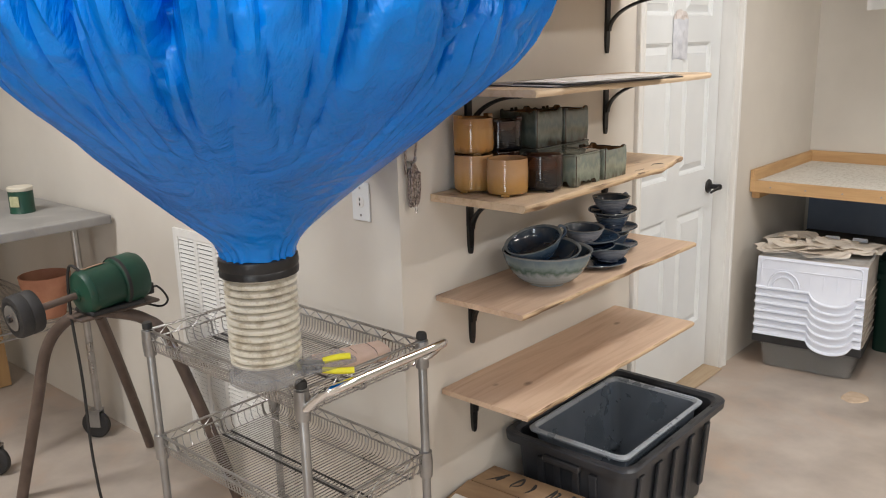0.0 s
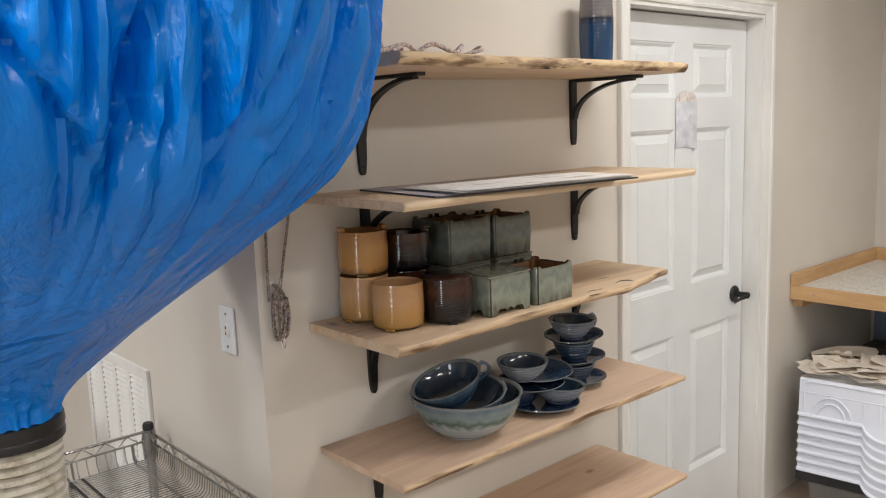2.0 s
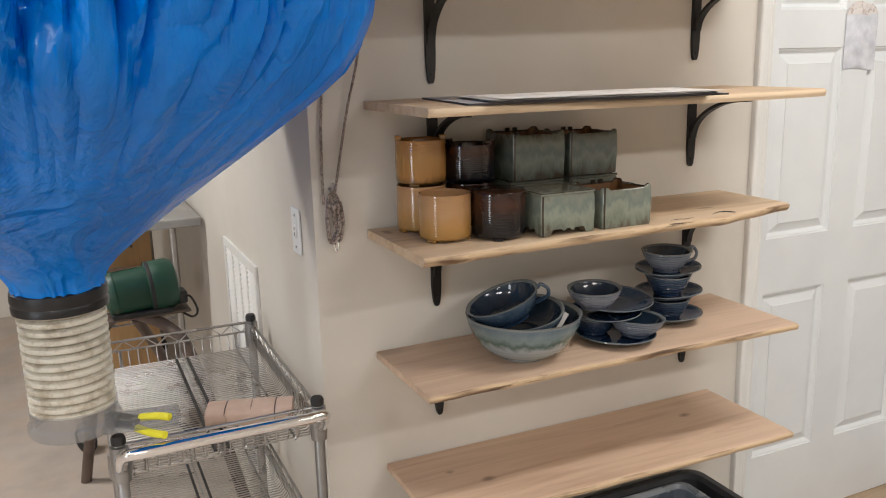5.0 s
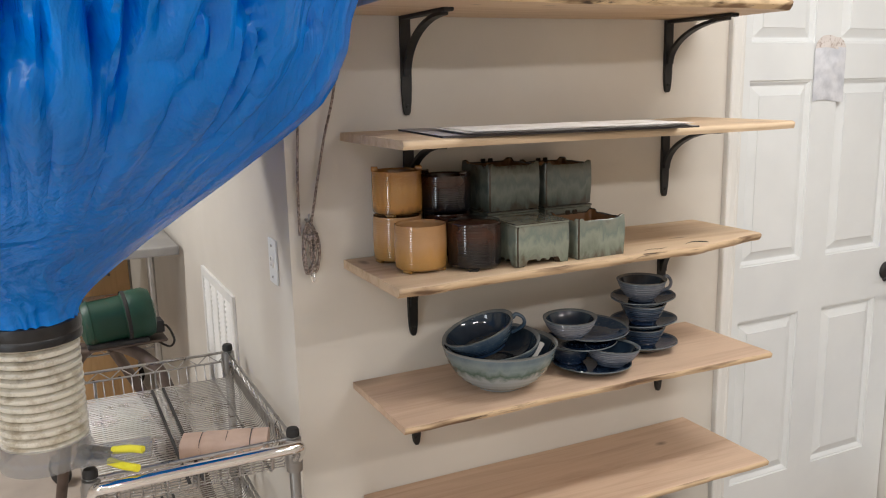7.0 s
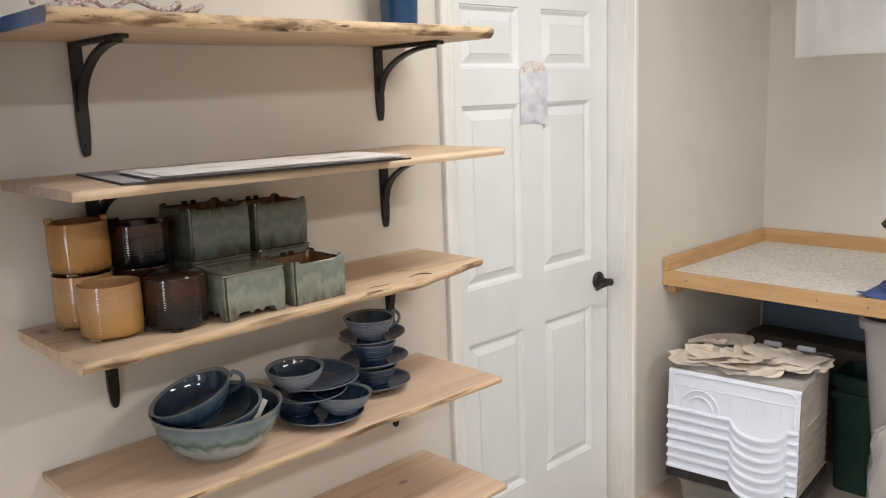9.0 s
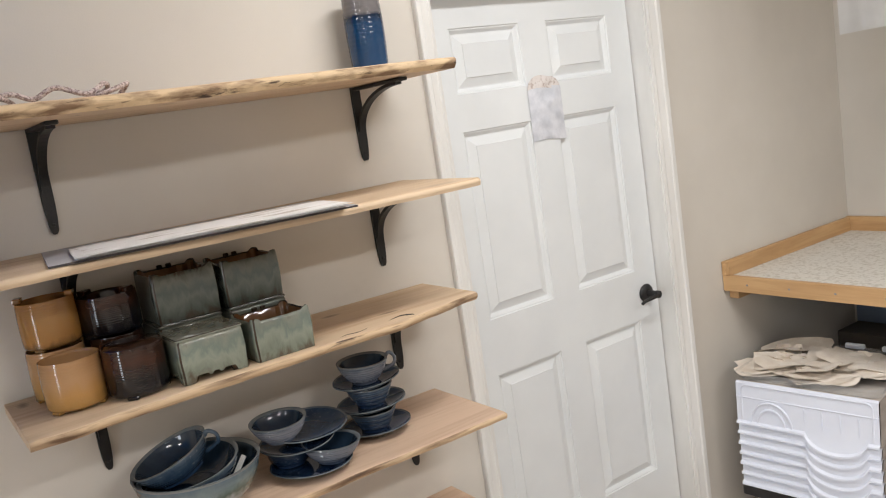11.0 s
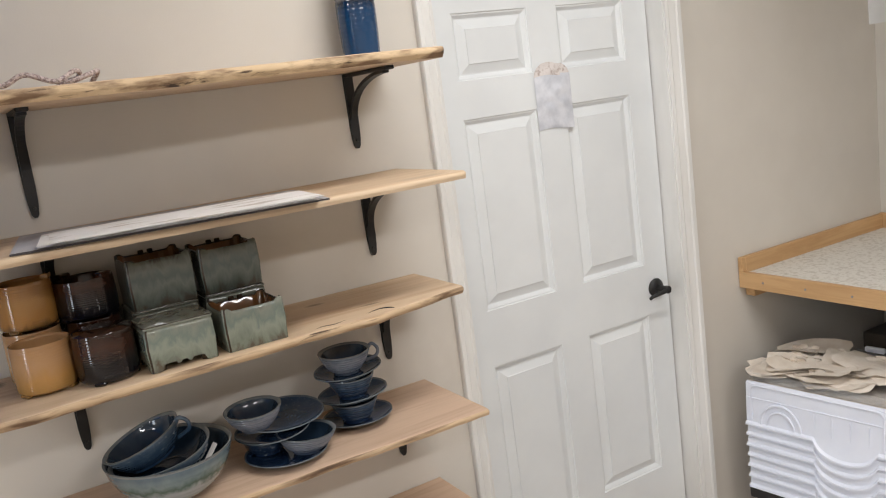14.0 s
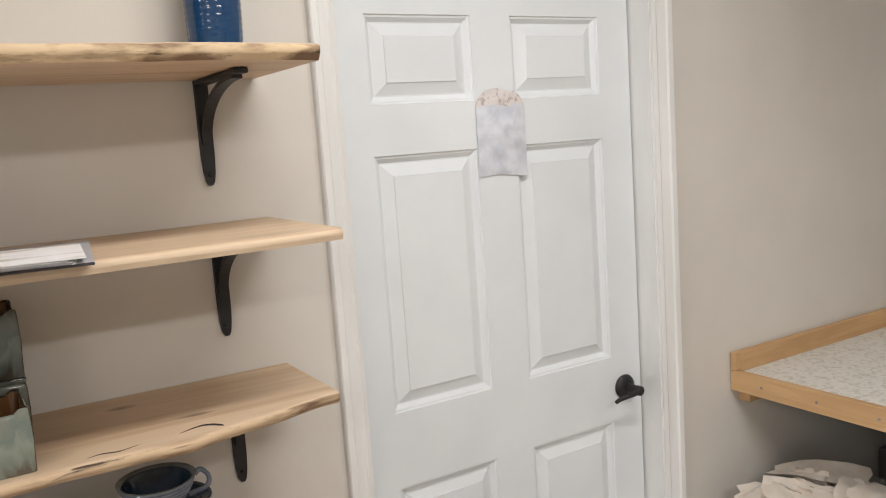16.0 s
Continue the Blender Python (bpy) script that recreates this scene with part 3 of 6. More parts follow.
# ---- glazes and other finishes ----
def glaze(name, stops, z0, z1, rough=0.07, wander=0.35, speck=None, rings=0.0):
    """Fired glaze whose colour runs from the foot to the rim in uneven bands."""
    m, nodes, links, bsdf = nodes_of(name)
    tc = nodes.new("ShaderNodeTexCoord")
    sep = nodes.new("ShaderNodeSeparateXYZ")
    links.new(tc.outputs["Object"], sep.inputs[0])
    r = nodes.new("ShaderNodeMapRange")
    r.inputs["From Min"].default_value, r.inputs["From Max"].default_value = z0, z1
    links.new(sep.outputs[2], r.inputs[0])
    n = noise_tex(nodes, links, 34, 5, (1, 1, 0.45), 0.6, 0.5, shuffle=True)
    add = nodes.new("ShaderNodeMath")
    add.operation = "MULTIPLY_ADD"
    add.inputs[1].default_value = wander
    links.new(n, add.inputs[0])
    links.new(r.outputs[0], add.inputs[2])
    sub = nodes.new("ShaderNodeMath")
    sub.operation = "SUBTRACT"
    sub.inputs[1].default_value = wander * 0.5
    links.new(add.outputs[0], sub.inputs[0])
    col = ramp(nodes, links, sub.outputs[0], stops)
    if speck:
        sp = noise_tex(nodes, links, 150, 2, shuffle=True)
        col = mixed(nodes, links, ramp(nodes, links, sp, [(0.62, (0, 0, 0)), (0.72, (0.6, 0.6, 0.6))]), col, speck)
    links.new(col, bsdf.inputs["Base Color"])
    bsdf.inputs["Roughness"].default_value = rough
    bsdf.inputs["Coat Weight"].default_value, bsdf.inputs["Coat Roughness"].default_value = 0.3, 0.035
    bsdf.inputs["Specular IOR Level"].default_value = 0.42
    bump(nodes, links, bsdf, noise_tex(nodes, links, 40, 2), 0.06, 0.002)
    return m


M_AMBER = glaze("amber_glaze", [(0.05, (0.14, 0.075, 0.025)), (0.2, (0.38, 0.18, 0.045)), (0.6, (0.37, 0.19, 0.055)), (1.0, (0.31, 0.145, 0.04))], 0.0, 0.11)
M_TAN = glaze("tan_glaze", [(0.05, (0.33, 0.18, 0.05)), (0.3, (0.45, 0.24, 0.075)), (0.6, (0.47, 0.27, 0.125)), (1.0, (0.41, 0.225, 0.10))], 0.0, 0.11)
M_TENMOKU = glaze("dark_brown_glaze", [(0.05, (0.006, 0.006, 0.009)), (0.4, (0.009, 0.007, 0.007)), (0.7, (0.045, 0.014, 0.006)), (1.0, (0.022, 0.009, 0.006))], 0.0, 0.11, rough=0.05)
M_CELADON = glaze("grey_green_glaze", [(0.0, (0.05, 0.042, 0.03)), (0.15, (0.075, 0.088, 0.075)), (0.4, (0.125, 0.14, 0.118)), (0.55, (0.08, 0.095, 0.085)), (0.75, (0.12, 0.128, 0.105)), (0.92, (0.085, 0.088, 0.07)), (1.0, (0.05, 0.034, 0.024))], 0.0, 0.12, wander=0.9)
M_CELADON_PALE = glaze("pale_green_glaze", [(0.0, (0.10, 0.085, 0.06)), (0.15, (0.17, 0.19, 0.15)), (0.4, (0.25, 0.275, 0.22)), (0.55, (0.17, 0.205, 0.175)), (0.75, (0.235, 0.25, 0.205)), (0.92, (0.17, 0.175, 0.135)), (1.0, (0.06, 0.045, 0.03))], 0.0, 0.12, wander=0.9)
M_RUST = glaze("rust_inside_glaze", [(0.0, (0.10, 0.045, 0.015)), (1.0, (0.16, 0.075, 0.03))], 0.0, 0.12)
M_BOWL = glaze("grey_blue_bowl_glaze", [(0.1, (0.30, 0.34, 0.36)), (0.42, (0.29, 0.33, 0.345)), (0.55, (0.07, 0.115, 0.095)), (0.7, (0.17, 0.22, 0.225)), (0.95, (0.10, 0.14, 0.17))], 0.0, 0.11, wander=0.4)
M_BLUE = glaze("ink_blue_glaze", [(0.0, (0.012, 0.028, 0.07)), (0.5, (0.02, 0.04, 0.08)), (1.0, (0.055, 0.085, 0.125))], 0.0, 0.06, wander=0.9, speck=(0.10, 0.14, 0.20))
M_SLATE = glaze("slate_blue_glaze", [(0.0, (0.018, 0.038, 0.08)), (0.5, (0.033, 0.06, 0.10)), (1.0, (0.085, 0.115, 0.15))], 0.0, 0.06, wander=0.9, speck=(0.16, 0.19, 0.21))
M_VASE = glaze("blue_vase_glaze", [(0.1, (0.012, 0.05, 0.125)), (0.6, (0.012, 0.045, 0.11)), (0.70, (0.008, 0.018, 0.04)), (0.74, (0.15, 0.14, 0.14)), (1.0, (0.17, 0.16, 0.16))], 0.0, 0.203, wander=0.05)
M_CHROME = surface("chrome_wire", (0.36, 0.35, 0.34), (0.48, 0.47, 0.46), 12, 0.3, 1.0, 90, 0.05)
M_CHROME_BRIGHT = surface("polished_chrome", (0.78, 0.78, 0.78), (0.86, 0.86, 0.86), 8, 0.09, 1.0, 60, 0.02, rough_var=0.04)
M_STEEL = surface("dull_grey_steel", (0.27, 0.265, 0.26), (0.37, 0.365, 0.36), 9, 0.36, 0.85, 70, 0.1)
M_BLACKPLASTIC = surface("black_plastic", (0.012, 0.012, 0.013), (0.028, 0.028, 0.03), 14, 0.45, grain=160, relief=0.2)
M_TUB = surface("charcoal_plastic", (0.018, 0.02, 0.024), (0.035, 0.037, 0.043), 7, 0.42, grain=160, relief=0.2, stain=(0.10, 0.10, 0.10), stain_scale=9, stain_at=(0.7, 0.85))
M_LINER = surface("translucent_grey_plastic", (0.20, 0.24, 0.29), (0.28, 0.32, 0.38), 5, 0.28, transmit=0.55, relief=0.04)
M_LINERRIM = surface("pale_translucent_rim", (0.36, 0.39, 0.43), (0.46, 0.49, 0.53), 9, 0.3, transmit=0.35, relief=0.04)
# same white plastic as the fronts; the beige puts side shade into the colour
M_BINSIDE = surface("shaded_white_plastic", (0.50, 0.44, 0.38), (0.62, 0.56, 0.50), 9, 0.4, grain=90, relief=0.1, stretch=(1, 1, 3))
M_BINWHITE = surface("white_plastic", (0.73, 0.76, 0.85), (0.79, 0.82, 0.90), 5, 0.42, grain=90, relief=0.05)
M_PAPER = surface("cream_tissue_paper", (0.68, 0.59, 0.49), (0.80, 0.73, 0.64), 14, 0.85, grain=60, relief=0.3)
M_PAPERWHITE = surface("white_paper", (0.68, 0.66, 0.63), (0.78, 0.76, 0.73), 9, 0.8, grain=80, relief=0.2)
M_KRAFT = surface("brown_cardboard", (0.25, 0.155, 0.085), (0.34, 0.22, 0.125), 5, 0.85, grain=90, relief=0.25, stretch=(1, 4, 1))
M_INK = surface("black_marker_ink", (0.015, 0.013, 0.012), (0.03, 0.026, 0.024), 30, 0.7, relief=0)
M_GREENPAINT = surface("dark_green_enamel", (0.005, 0.04, 0.023), (0.01, 0.065, 0.038), 7, 0.48, grain=80, relief=0.12, stain=(0.10, 0.06, 0.03), stain_scale=7, stain_at=(0.58, 0.72))
M_PIPE = surface("brown_painted_pipe", (0.085, 0.06, 0.048), (0.14, 0.10, 0.08), 11, 0.5, 0.2, 90, 0.25)
M_RUBBER = surface("black_rubber", (0.015, 0.014, 0.014), (0.03, 0.028, 0.027), 20, 0.7, grain=120, relief=0.3)
M_TERRACOTTA = surface("terracotta", (0.40, 0.17, 0.10), (0.52, 0.25, 0.15), 9, 0.85, grain=120, relief=0.25)
M_TABLETOP = surface("grey_laminate", (0.25, 0.24, 0.23), (0.33, 0.32, 0.305), 5, 0.5, grain=110, relief=0.08, stain=(0.42, 0.40, 0.37), stain_scale=5, stain_at=(0.6, 0.8))
M_YELLOW = surface("yellow_rubber_grip", (0.75, 0.68, 0.02), (0.85, 0.78, 0.04), 20, 0.5, relief=0.1)
M_ROPE = surface("grey_brown_rope", (0.12, 0.09, 0.075), (0.40, 0.32, 0.28), 210, 0.9, grain=300, relief=0.6, spread=(0.42, 0.58))
M_CORD = surface("pink_grey_cord", (0.26, 0.19, 0.175), (0.60, 0.50, 0.46), 190, 0.9, grain=300, relief=0.6, spread=(0.4, 0.56))
M_TOWEL = surface("blue_terry_towel", (0.045, 0.075, 0.21), (0.075, 0.115, 0.28), 30, 0.95, grain=420, relief=0.9)
M_COUNTER = surface("speckled_counter_board", (0.52, 0.48, 0.41), (0.69, 0.66, 0.60), 75, 0.6, grain=150, relief=0.15, spread=(0.36, 0.52))
M_DARKGREEN = surface("dark_green_plastic", (0.006, 0.03, 0.02), (0.012, 0.045, 0.03), 6, 0.5, grain=90, relief=0.1)
M_BLUEBOARD = surface("blue_grey_board", (0.16, 0.20, 0.28), (0.20, 0.245, 0.33), 4, 0.6, grain=80, relief=0.1)
M_PLYWOOD = wood("plywood", (0.44, 0.27, 0.12), (0.33, 0.185, 0.075), along="Z", knots=False)
M_PINK = surface("pinkish_kraft_cloth", (0.50, 0.35, 0.27), (0.60, 0.44, 0.35), 12, 0.85, grain=140, relief=0.3)


M_FROST = film("frosted_clear_plastic", (0.76, 0.75, 0.73), 0.86)
M_FILM = film("milky_plastic_film", (0.68, 0.65, 0.63), 0.55)


# ---- fixtures on the return wall ----
def wall_grille():
    g = base("wall_vent", pose(-0.925, WY, 0.605), "white metal return-air grille low on the wall", "vent")
    w, h = 0.53, 0.80
    part("backing", box(-w / 2 + 0.02, w / 2 - 0.02, -0.0025, -0.0005, -h / 2 + 0.02, h / 2 - 0.02), M_RUBBER, g)
    bm = bmesh.new()
    for x0, x1, z0, z1 in ((-w / 2, w / 2, h / 2 - 0.03, h / 2), (-w / 2, w / 2, -h / 2, -h / 2 + 0.03), (-w / 2, -w / 2 + 0.03, -h / 2 + 0.03, h / 2 - 0.03), (w / 2 - 0.03, w / 2, -h / 2 + 0.03, h / 2 - 0.03)):
        add_box(bm, x0, x1, -0.010, -0.0005, z0, z1)
    part("frame", bm, M_TRIM, g)
    for k in range(3):
        x = -w / 2 + 0.03 + (k + 1) * (w - 0.06) / 4
        part("mullion", box(x - 0.011, x + 0.011, -0.009, -0.001, -h / 2 + 0.03, h / 2 - 0.03), M_TRIM, g)
    n = 44
    step = (h - 0.06) / n
    slat = bmesh.new()
    add_box(slat, -w / 2 + 0.03, w / 2 - 0.03, -0.008, -0.0065, -0.0064, 0.0064, m=pose(0, 0, 0, -24, 0, 0))
    first = part("slat", slat, M_TRIM, g)
    first.location = (0, 0.0005, -h / 2 + 0.03 + step / 2)
    for i in range(1, n):
        ob = new("slat", first.data)
        ob.parent, ob.location = g, (0, 0.0005, -h / 2 + 0.03 + step * (i + 0.5))


wall_grille()
sock = base("wall_socket", pose(-0.139, WY, 1.213), "white single socket plate on the wall", "socket")
part("plate", box(-0.036, 0.036, -0.006, -0.0005, -0.057, 0.057, bevel=0.003, seg=2), M_WHITE, sock)
part("receptacle", lathe([(0, 0.009), (0.015, 0.009), (0.017, 0.007), (0.017, 0.004)], 24, m=pose(0, 0, 0, 90, 0, 0)), M_TRIM, sock)
for zz in (-0.007, 0.007):
    part("slot", box(-0.002, 0.002, -0.0098, -0.0088, zz - 0.004, zz + 0.004), M_BLACKPLASTIC, sock)
for zz in (-0.04, 0.04):
    part("screw", lathe([(0, 0.008), (0.003, 0.008), (0.0035, 0.005)], 12, m=pose(0, 0, zz, 90, 0, 0)), M_STEEL, sock)


def hanging_rope():
    r = base("hoisting_rope", pose(0, 0, 0), "thin grey-brown rope tied in a hank, hung on the wall", "rope")
    part("standing_line", tube(smooth_path([(0.022, 1.704, 1.30), (0.024, 1.706, 1.45), (0.026, 1.716, 1.62), (0.04, 1.735, 2.1), (0.06, 1.745, CEIL - 0.03)]), 0.0034, 8), M_ROPE, r, smooth=True)
    part("running_line", tube(smooth_path([(0.03, 1.731, 1.33), (0.032, 1.765, 1.5), (0.05, 1.80, 1.68), (0.085, 1.79, 1.95), (0.09, 1.76, 2.3), (0.07, 1.748, CEIL - 0.03)]), 0.0032, 8), M_ROPE, r, smooth=True)
    rnd = random.Random(4)
    for k in range(7):
        o = rnd.uniform(-0.012, 0.012)
        top, bot = rnd.uniform(1.315, 1.34), rnd.uniform(1.205, 1.235)
        x = 0.024 + 0.004 * (k % 4)
        ring = [(x, 1.724 + o * 0.3 - 0.004, top), (x + 0.003, 1.716 + o, (top + bot) / 2), (x, 1.722 + o, bot), (x + 0.004, 1.733 + o, bot + 0.012), (x + 0.005, 1.738 + o * 0.5, (top + bot) / 2 + 0.01)]
        part("loop", tube(smooth_path(ring, 6, True), 0.003, 7, True), M_ROPE, r, smooth=True)
    part("wrap", tube([(0.03 + 0.02 * math.cos(a), 1.728 + 0.013 * math.sin(a), 1.305 - 0.0022 * a / 6.28 * 6 / 3) for a in [i * 0.35 for i in range(54)]], 0.0036, 7), M_ROPE, r, smooth=True)
    part("snap_hook", tube(smooth_path([(0.034, 1.727, 1.215), (0.034, 1.722, 1.203), (0.034, 1.727, 1.19), (0.034, 1.732, 1.203)], 6, True), 0.0022, 7, True), M_CHROME_BRIGHT, r, "small steel snap hook", smooth=True)
    part("ceiling_eye", tube([(0.065 + 0.012 * math.cos(i * 0.45), 1.746, CEIL - 0.018 + 0.018 * math.sin(i * 0.45)) for i in range(14)], 0.003, 7, True), M_STEEL, r, smooth=True)
    part("wall_hook", tube(smooth_path([(WX, 1.722, 1.335), (0.03, 1.722, 1.333), (0.044, 1.722, 1.34), (0.046, 1.722, 1.352)]), 0.003, 8), M_STEEL, r, smooth=True)


hanging_rope()


# ---- things on the shelves ----
S1, S2, S3, S4, S5 = 1.822, 1.530, 1.231, 0.921, 0.613


crack = base("shelf_split", pose(0, 0, S3), "dark drying split in the edge of a pine shelf", "split")
part("fissure", tube(smooth_path([(0.318, 2.455, 0.0), (0.306, 2.49, 0.0), (0.312, 2.52, 0.0), (0.298, 2.56, 0.0)]), lambda u: 0.0006 + 0.0016 * math.sin(math.pi * u), 6), M_INK, crack)
part("fissure", tube(smooth_path([(0.296, 2.61, 0.0), (0.284, 2.65, 0.0), (0.302, 2.675, 0.0), (0.313, 2.68, -0.004)]), lambda u: 0.0006 + 0.0018 * math.sin(math.pi * u), 6), M_INK, crack)


def ribbed_jar(name, x, y, z, r, h, material, label, lid=False, turn=0.0, feet=True, handle=False):
    jar = base(name, pose(x, y, z, 0, 0, turn), label, "jar", "stoneware jars")
    prof = [(0, 0.006), (r * 0.93, 0.006), (r * 0.965, 0.010)]
    n = 17
    for i in range(n * 8 + 1):
        u = i / (n * 8)
        prof.append((r * (0.975 + 0.018 * math.sin(math.pi * u)) + (0.00009 + 0.00006 * math.sin(5.3 * u + 11 * y)) * math.cos(2 * math.pi * (u * n + 0.35 * math.sin(9 * u + 7 * x))), 0.012 + (h - 0.016) * u))
    if lid:
        prof += [(r * 0.965, h - 0.002), (r * 0.93, h), (r * 0.9, h - 0.003), (r * 0.86, h + 0.002), (r * 0.4, h + 0.006), (0, h + 0.006)]
    else:
        prof += [(r * 0.965, h), (r * 0.93, h - 0.0005), (r * 0.915, h - 0.006), (r * 0.90, 0.03), (r * 0.6, 0.014), (0, 0.013)]
    part("body", lathe(prof, 64, wobble=0.003), material, jar, smooth=True, sharp=70)
    if feet:
        for a in (20, 140, 260):
            part("foot", box(r * 0.72, r * 0.955, -0.012, 0.012, 0, 0.0085, bevel=0.0025, m=pose(0, 0, 0, 0, 0, a)), material, jar)
    if handle:
        part("lug", box(r * 0.72, r * 0.99, -0.014, 0.014, h - 0.002, h + 0.010, bevel=0.003, seg=2, m=pose(0, 0, 0, 0, 0, 10)), material, jar)
        part("lug", box(r * 0.72, r * 0.99, -0.014, 0.014, h - 0.002, h + 0.010, bevel=0.003, seg=2, m=pose(0, 0, 0, 0, 0, 190)), material, jar)
    return jar


ribbed_jar("jar", 0.087, 1.922, S3, 0.059, 0.108, M_TAN, "tan ribbed stoneware jar under another jar", turn=15)
ribbed_jar("jar", 0.087, 1.923, S3 + 0.1085, 0.0595, 0.104, M_AMBER, "amber ribbed stoneware jar stacked on another", turn=60, handle=True)
ribbed_jar("jar", 0.207, 1.926, S3, 0.0595, 0.104, M_TAN, "tan ribbed stoneware jar with three feet", turn=40)
ribbed_jar("jar", 0.092, 2.047, S3, 0.058, 0.105, M_TENMOKU, "dark brown glazed jar under another jar")
ribbed_jar("jar", 0.094, 2.043, S3 + 0.1055, 0.0635, 0.090, M_TENMOKU, "dark brown glazed jar stacked on another", handle=True, turn=30)
ribbed_jar("lidded_jar", 0.247, 2.040, S3, 0.0615, 0.107, M_TENMOKU, "dark brown lidded stoneware jar with a glossy glaze", lid=True, turn=70)


M_BREAK = glaze("broken_edge_glaze", [(0.0, (0.025, 0.018, 0.012)), (0.5, (0.05, 0.032, 0.02)), (1.0, (0.02, 0.016, 0.012))], 0.0, 0.12, wander=0.9)


def slab_run(a, b, k=0.0055, n=28):
    """Points round a slab box with softly rounded corners, each with its distance from the nearest corner and its side."""
    out = []
    for q in range(4):
        sx, sy = (1, -1, -1, 1)[q], (1, 1, -1, -1)[q]
        for j in range(5):
            an = math.pi / 2 * (q + j / 4)
            out.append((sx * (a - k) + k * math.cos(an), sy * (b - k) + k * math.sin(an), 0.0, -1 - j))
        run = a if q % 2 == 0 else b
        for j in range(1, n):
            d = (2 * run - 2 * k) * j / n
            if q == 0:
                p = (a - k - d, b)
            elif q == 1:
                p = (-a, b - k - d)
            elif q == 2:
                p = (-a + k + d, -b)
            else:
                p = (a, -b + k + d)
            out.append((*p, min(d, 2 * run - 2 * k - d), q))
    return out


def slab_box(x0, x1, y0, y1, z, h, material, label, lid=False, feet=True, horns=True, turn=0.0):
    """Slab-built ceramic box: walls with thickness, an arched foot, a rim that dips between its corners or a flat lid."""
    cx, cy = (x0 + x1) / 2, (y0 + y1) / 2
    a, b = (x1 - x0) / 2, (y1 - y0) / 2
    bx = base("ceramic_box", pose(cx, cy, z, 0, 0, turn), label, "ceramic box", "slab-built ceramic boxes")
    run = slab_run(a, b)
    f = 0.014 if feet else 0.0
    t = 0.0065
    bm = bmesh.new()

    def ease(v):
        v = min(1.0, max(0.0, v))
        return v * v * (3 - 2 * v)

    cols, kinds = [], []
    for px, py, d, side in run:
        low = f * ease((d - 0.017) / 0.008)
        if feet and side >= 0:
            half = (a if side % 2 == 0 else b) - 0.0055
            low *= 1 - 0.55 * ease(1 - abs(d - half + 0.012) / 0.006)
        top = h + (0.0068 * (1 - ease((d - 0.007) / 0.005)) if horns else 0.0)
        warp = 0.0012 * noise.noise(Vector((px * 30, py * 30, cy * 9)))
        kx, ky = (a - t) / a, (b - t) / b
        rings = [(1 - 0.012 / a, low), (1 - 0.001 / a, low + 0.002), (1.0 - 0.0005 / a, 0.024), (1 + 0.0008 / a, h * 0.55), (1.0, h - 0.010), (1 - 0.001 / a, top - 0.002), (1 - 0.0028 / a, top)]
        col = [bm.verts.new((px * r, py * r, zz + (warp if zz > h * 0.5 else 0))) for r, zz in rings]
        col += [bm.verts.new((px * (kx + 0.0025 / a), py * (ky + 0.0025 / b), top + warp)), bm.verts.new((px * kx, py * ky, top - 0.003)), bm.verts.new((px * kx, py * ky, f + 0.012))]
        cols.append(col)
        kinds.append(side)
    m = len(cols)
    for i in range(m):
        p, q = cols[i], cols[(i + 1) % m]
        for j in range(9):
            fc = bm.faces.new([p[j], q[j], q[j + 1], p[j + 1]])
            fc.material_index = 1 if j >= 8 else 2 if j >= 6 or j == 0 or kinds[i] in (-3, -4) else 0
    bm.faces.new([c[-1] for c in cols]).material_index = 1
    under = [bm.verts.new((c[0].co.x * 0.97, c[0].co.y * 0.97, f + 0.001)) for c in cols]
    for i in range(m):
        bm.faces.new([cols[i][0], under[i], under[(i + 1) % m], cols[(i + 1) % m][0]]).material_index = 2
    bm.faces.new(under)
    bmesh.ops.recalc_face_normals(bm, faces=bm.faces)
    part("body", bm, material, bx, mats=[material, M_RUST, M_BREAK], smooth=True, sharp=42)
    if horns:
        for o in (-0.017, 0.004):
            part("lug", box(-a + 0.0012, -a + 0.008, o, o + 0.013, h - 0.004, h + 0.0075, bevel=0.002), M_BREAK, bx)
    if lid:
        slab = bmesh.new()
        loops = [[slab.verts.new((px * r, py * r, zz)) for px, py, _, _ in run] for r, zz in ((0.985, h + 0.0004), (1.004, h + 0.0016), (1.005, h + 0.005), (0.995, h + 0.0068), (0.97, h + 0.0072))]
        for p, q in zip(loops, loops[1:]):
            for i in range(m):
                fc = slab.faces.new([p[i], p[(i + 1) % m], q[(i + 1) % m], q[i]])
                fc.material_index = 1 if p is loops[2] else 0
        slab.faces.new(loops[-1])
        slab.faces.new(loops[0][::-1])
        bmesh.ops.recalc_face_normals(slab, faces=slab.faces)
        part("lid", slab, material, bx, mats=[material, M_BREAK], smooth=True, sharp=50)
    return bx


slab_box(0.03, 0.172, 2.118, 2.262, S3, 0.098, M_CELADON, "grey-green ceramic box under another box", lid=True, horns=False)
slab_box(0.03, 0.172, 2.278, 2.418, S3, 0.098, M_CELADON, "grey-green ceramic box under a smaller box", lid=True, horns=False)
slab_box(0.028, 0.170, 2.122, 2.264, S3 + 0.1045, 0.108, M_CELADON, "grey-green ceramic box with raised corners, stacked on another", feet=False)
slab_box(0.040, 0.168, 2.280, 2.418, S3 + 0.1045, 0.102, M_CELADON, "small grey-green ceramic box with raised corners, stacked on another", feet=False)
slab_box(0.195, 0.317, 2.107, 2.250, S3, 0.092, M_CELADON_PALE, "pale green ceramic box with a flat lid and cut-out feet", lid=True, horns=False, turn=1)
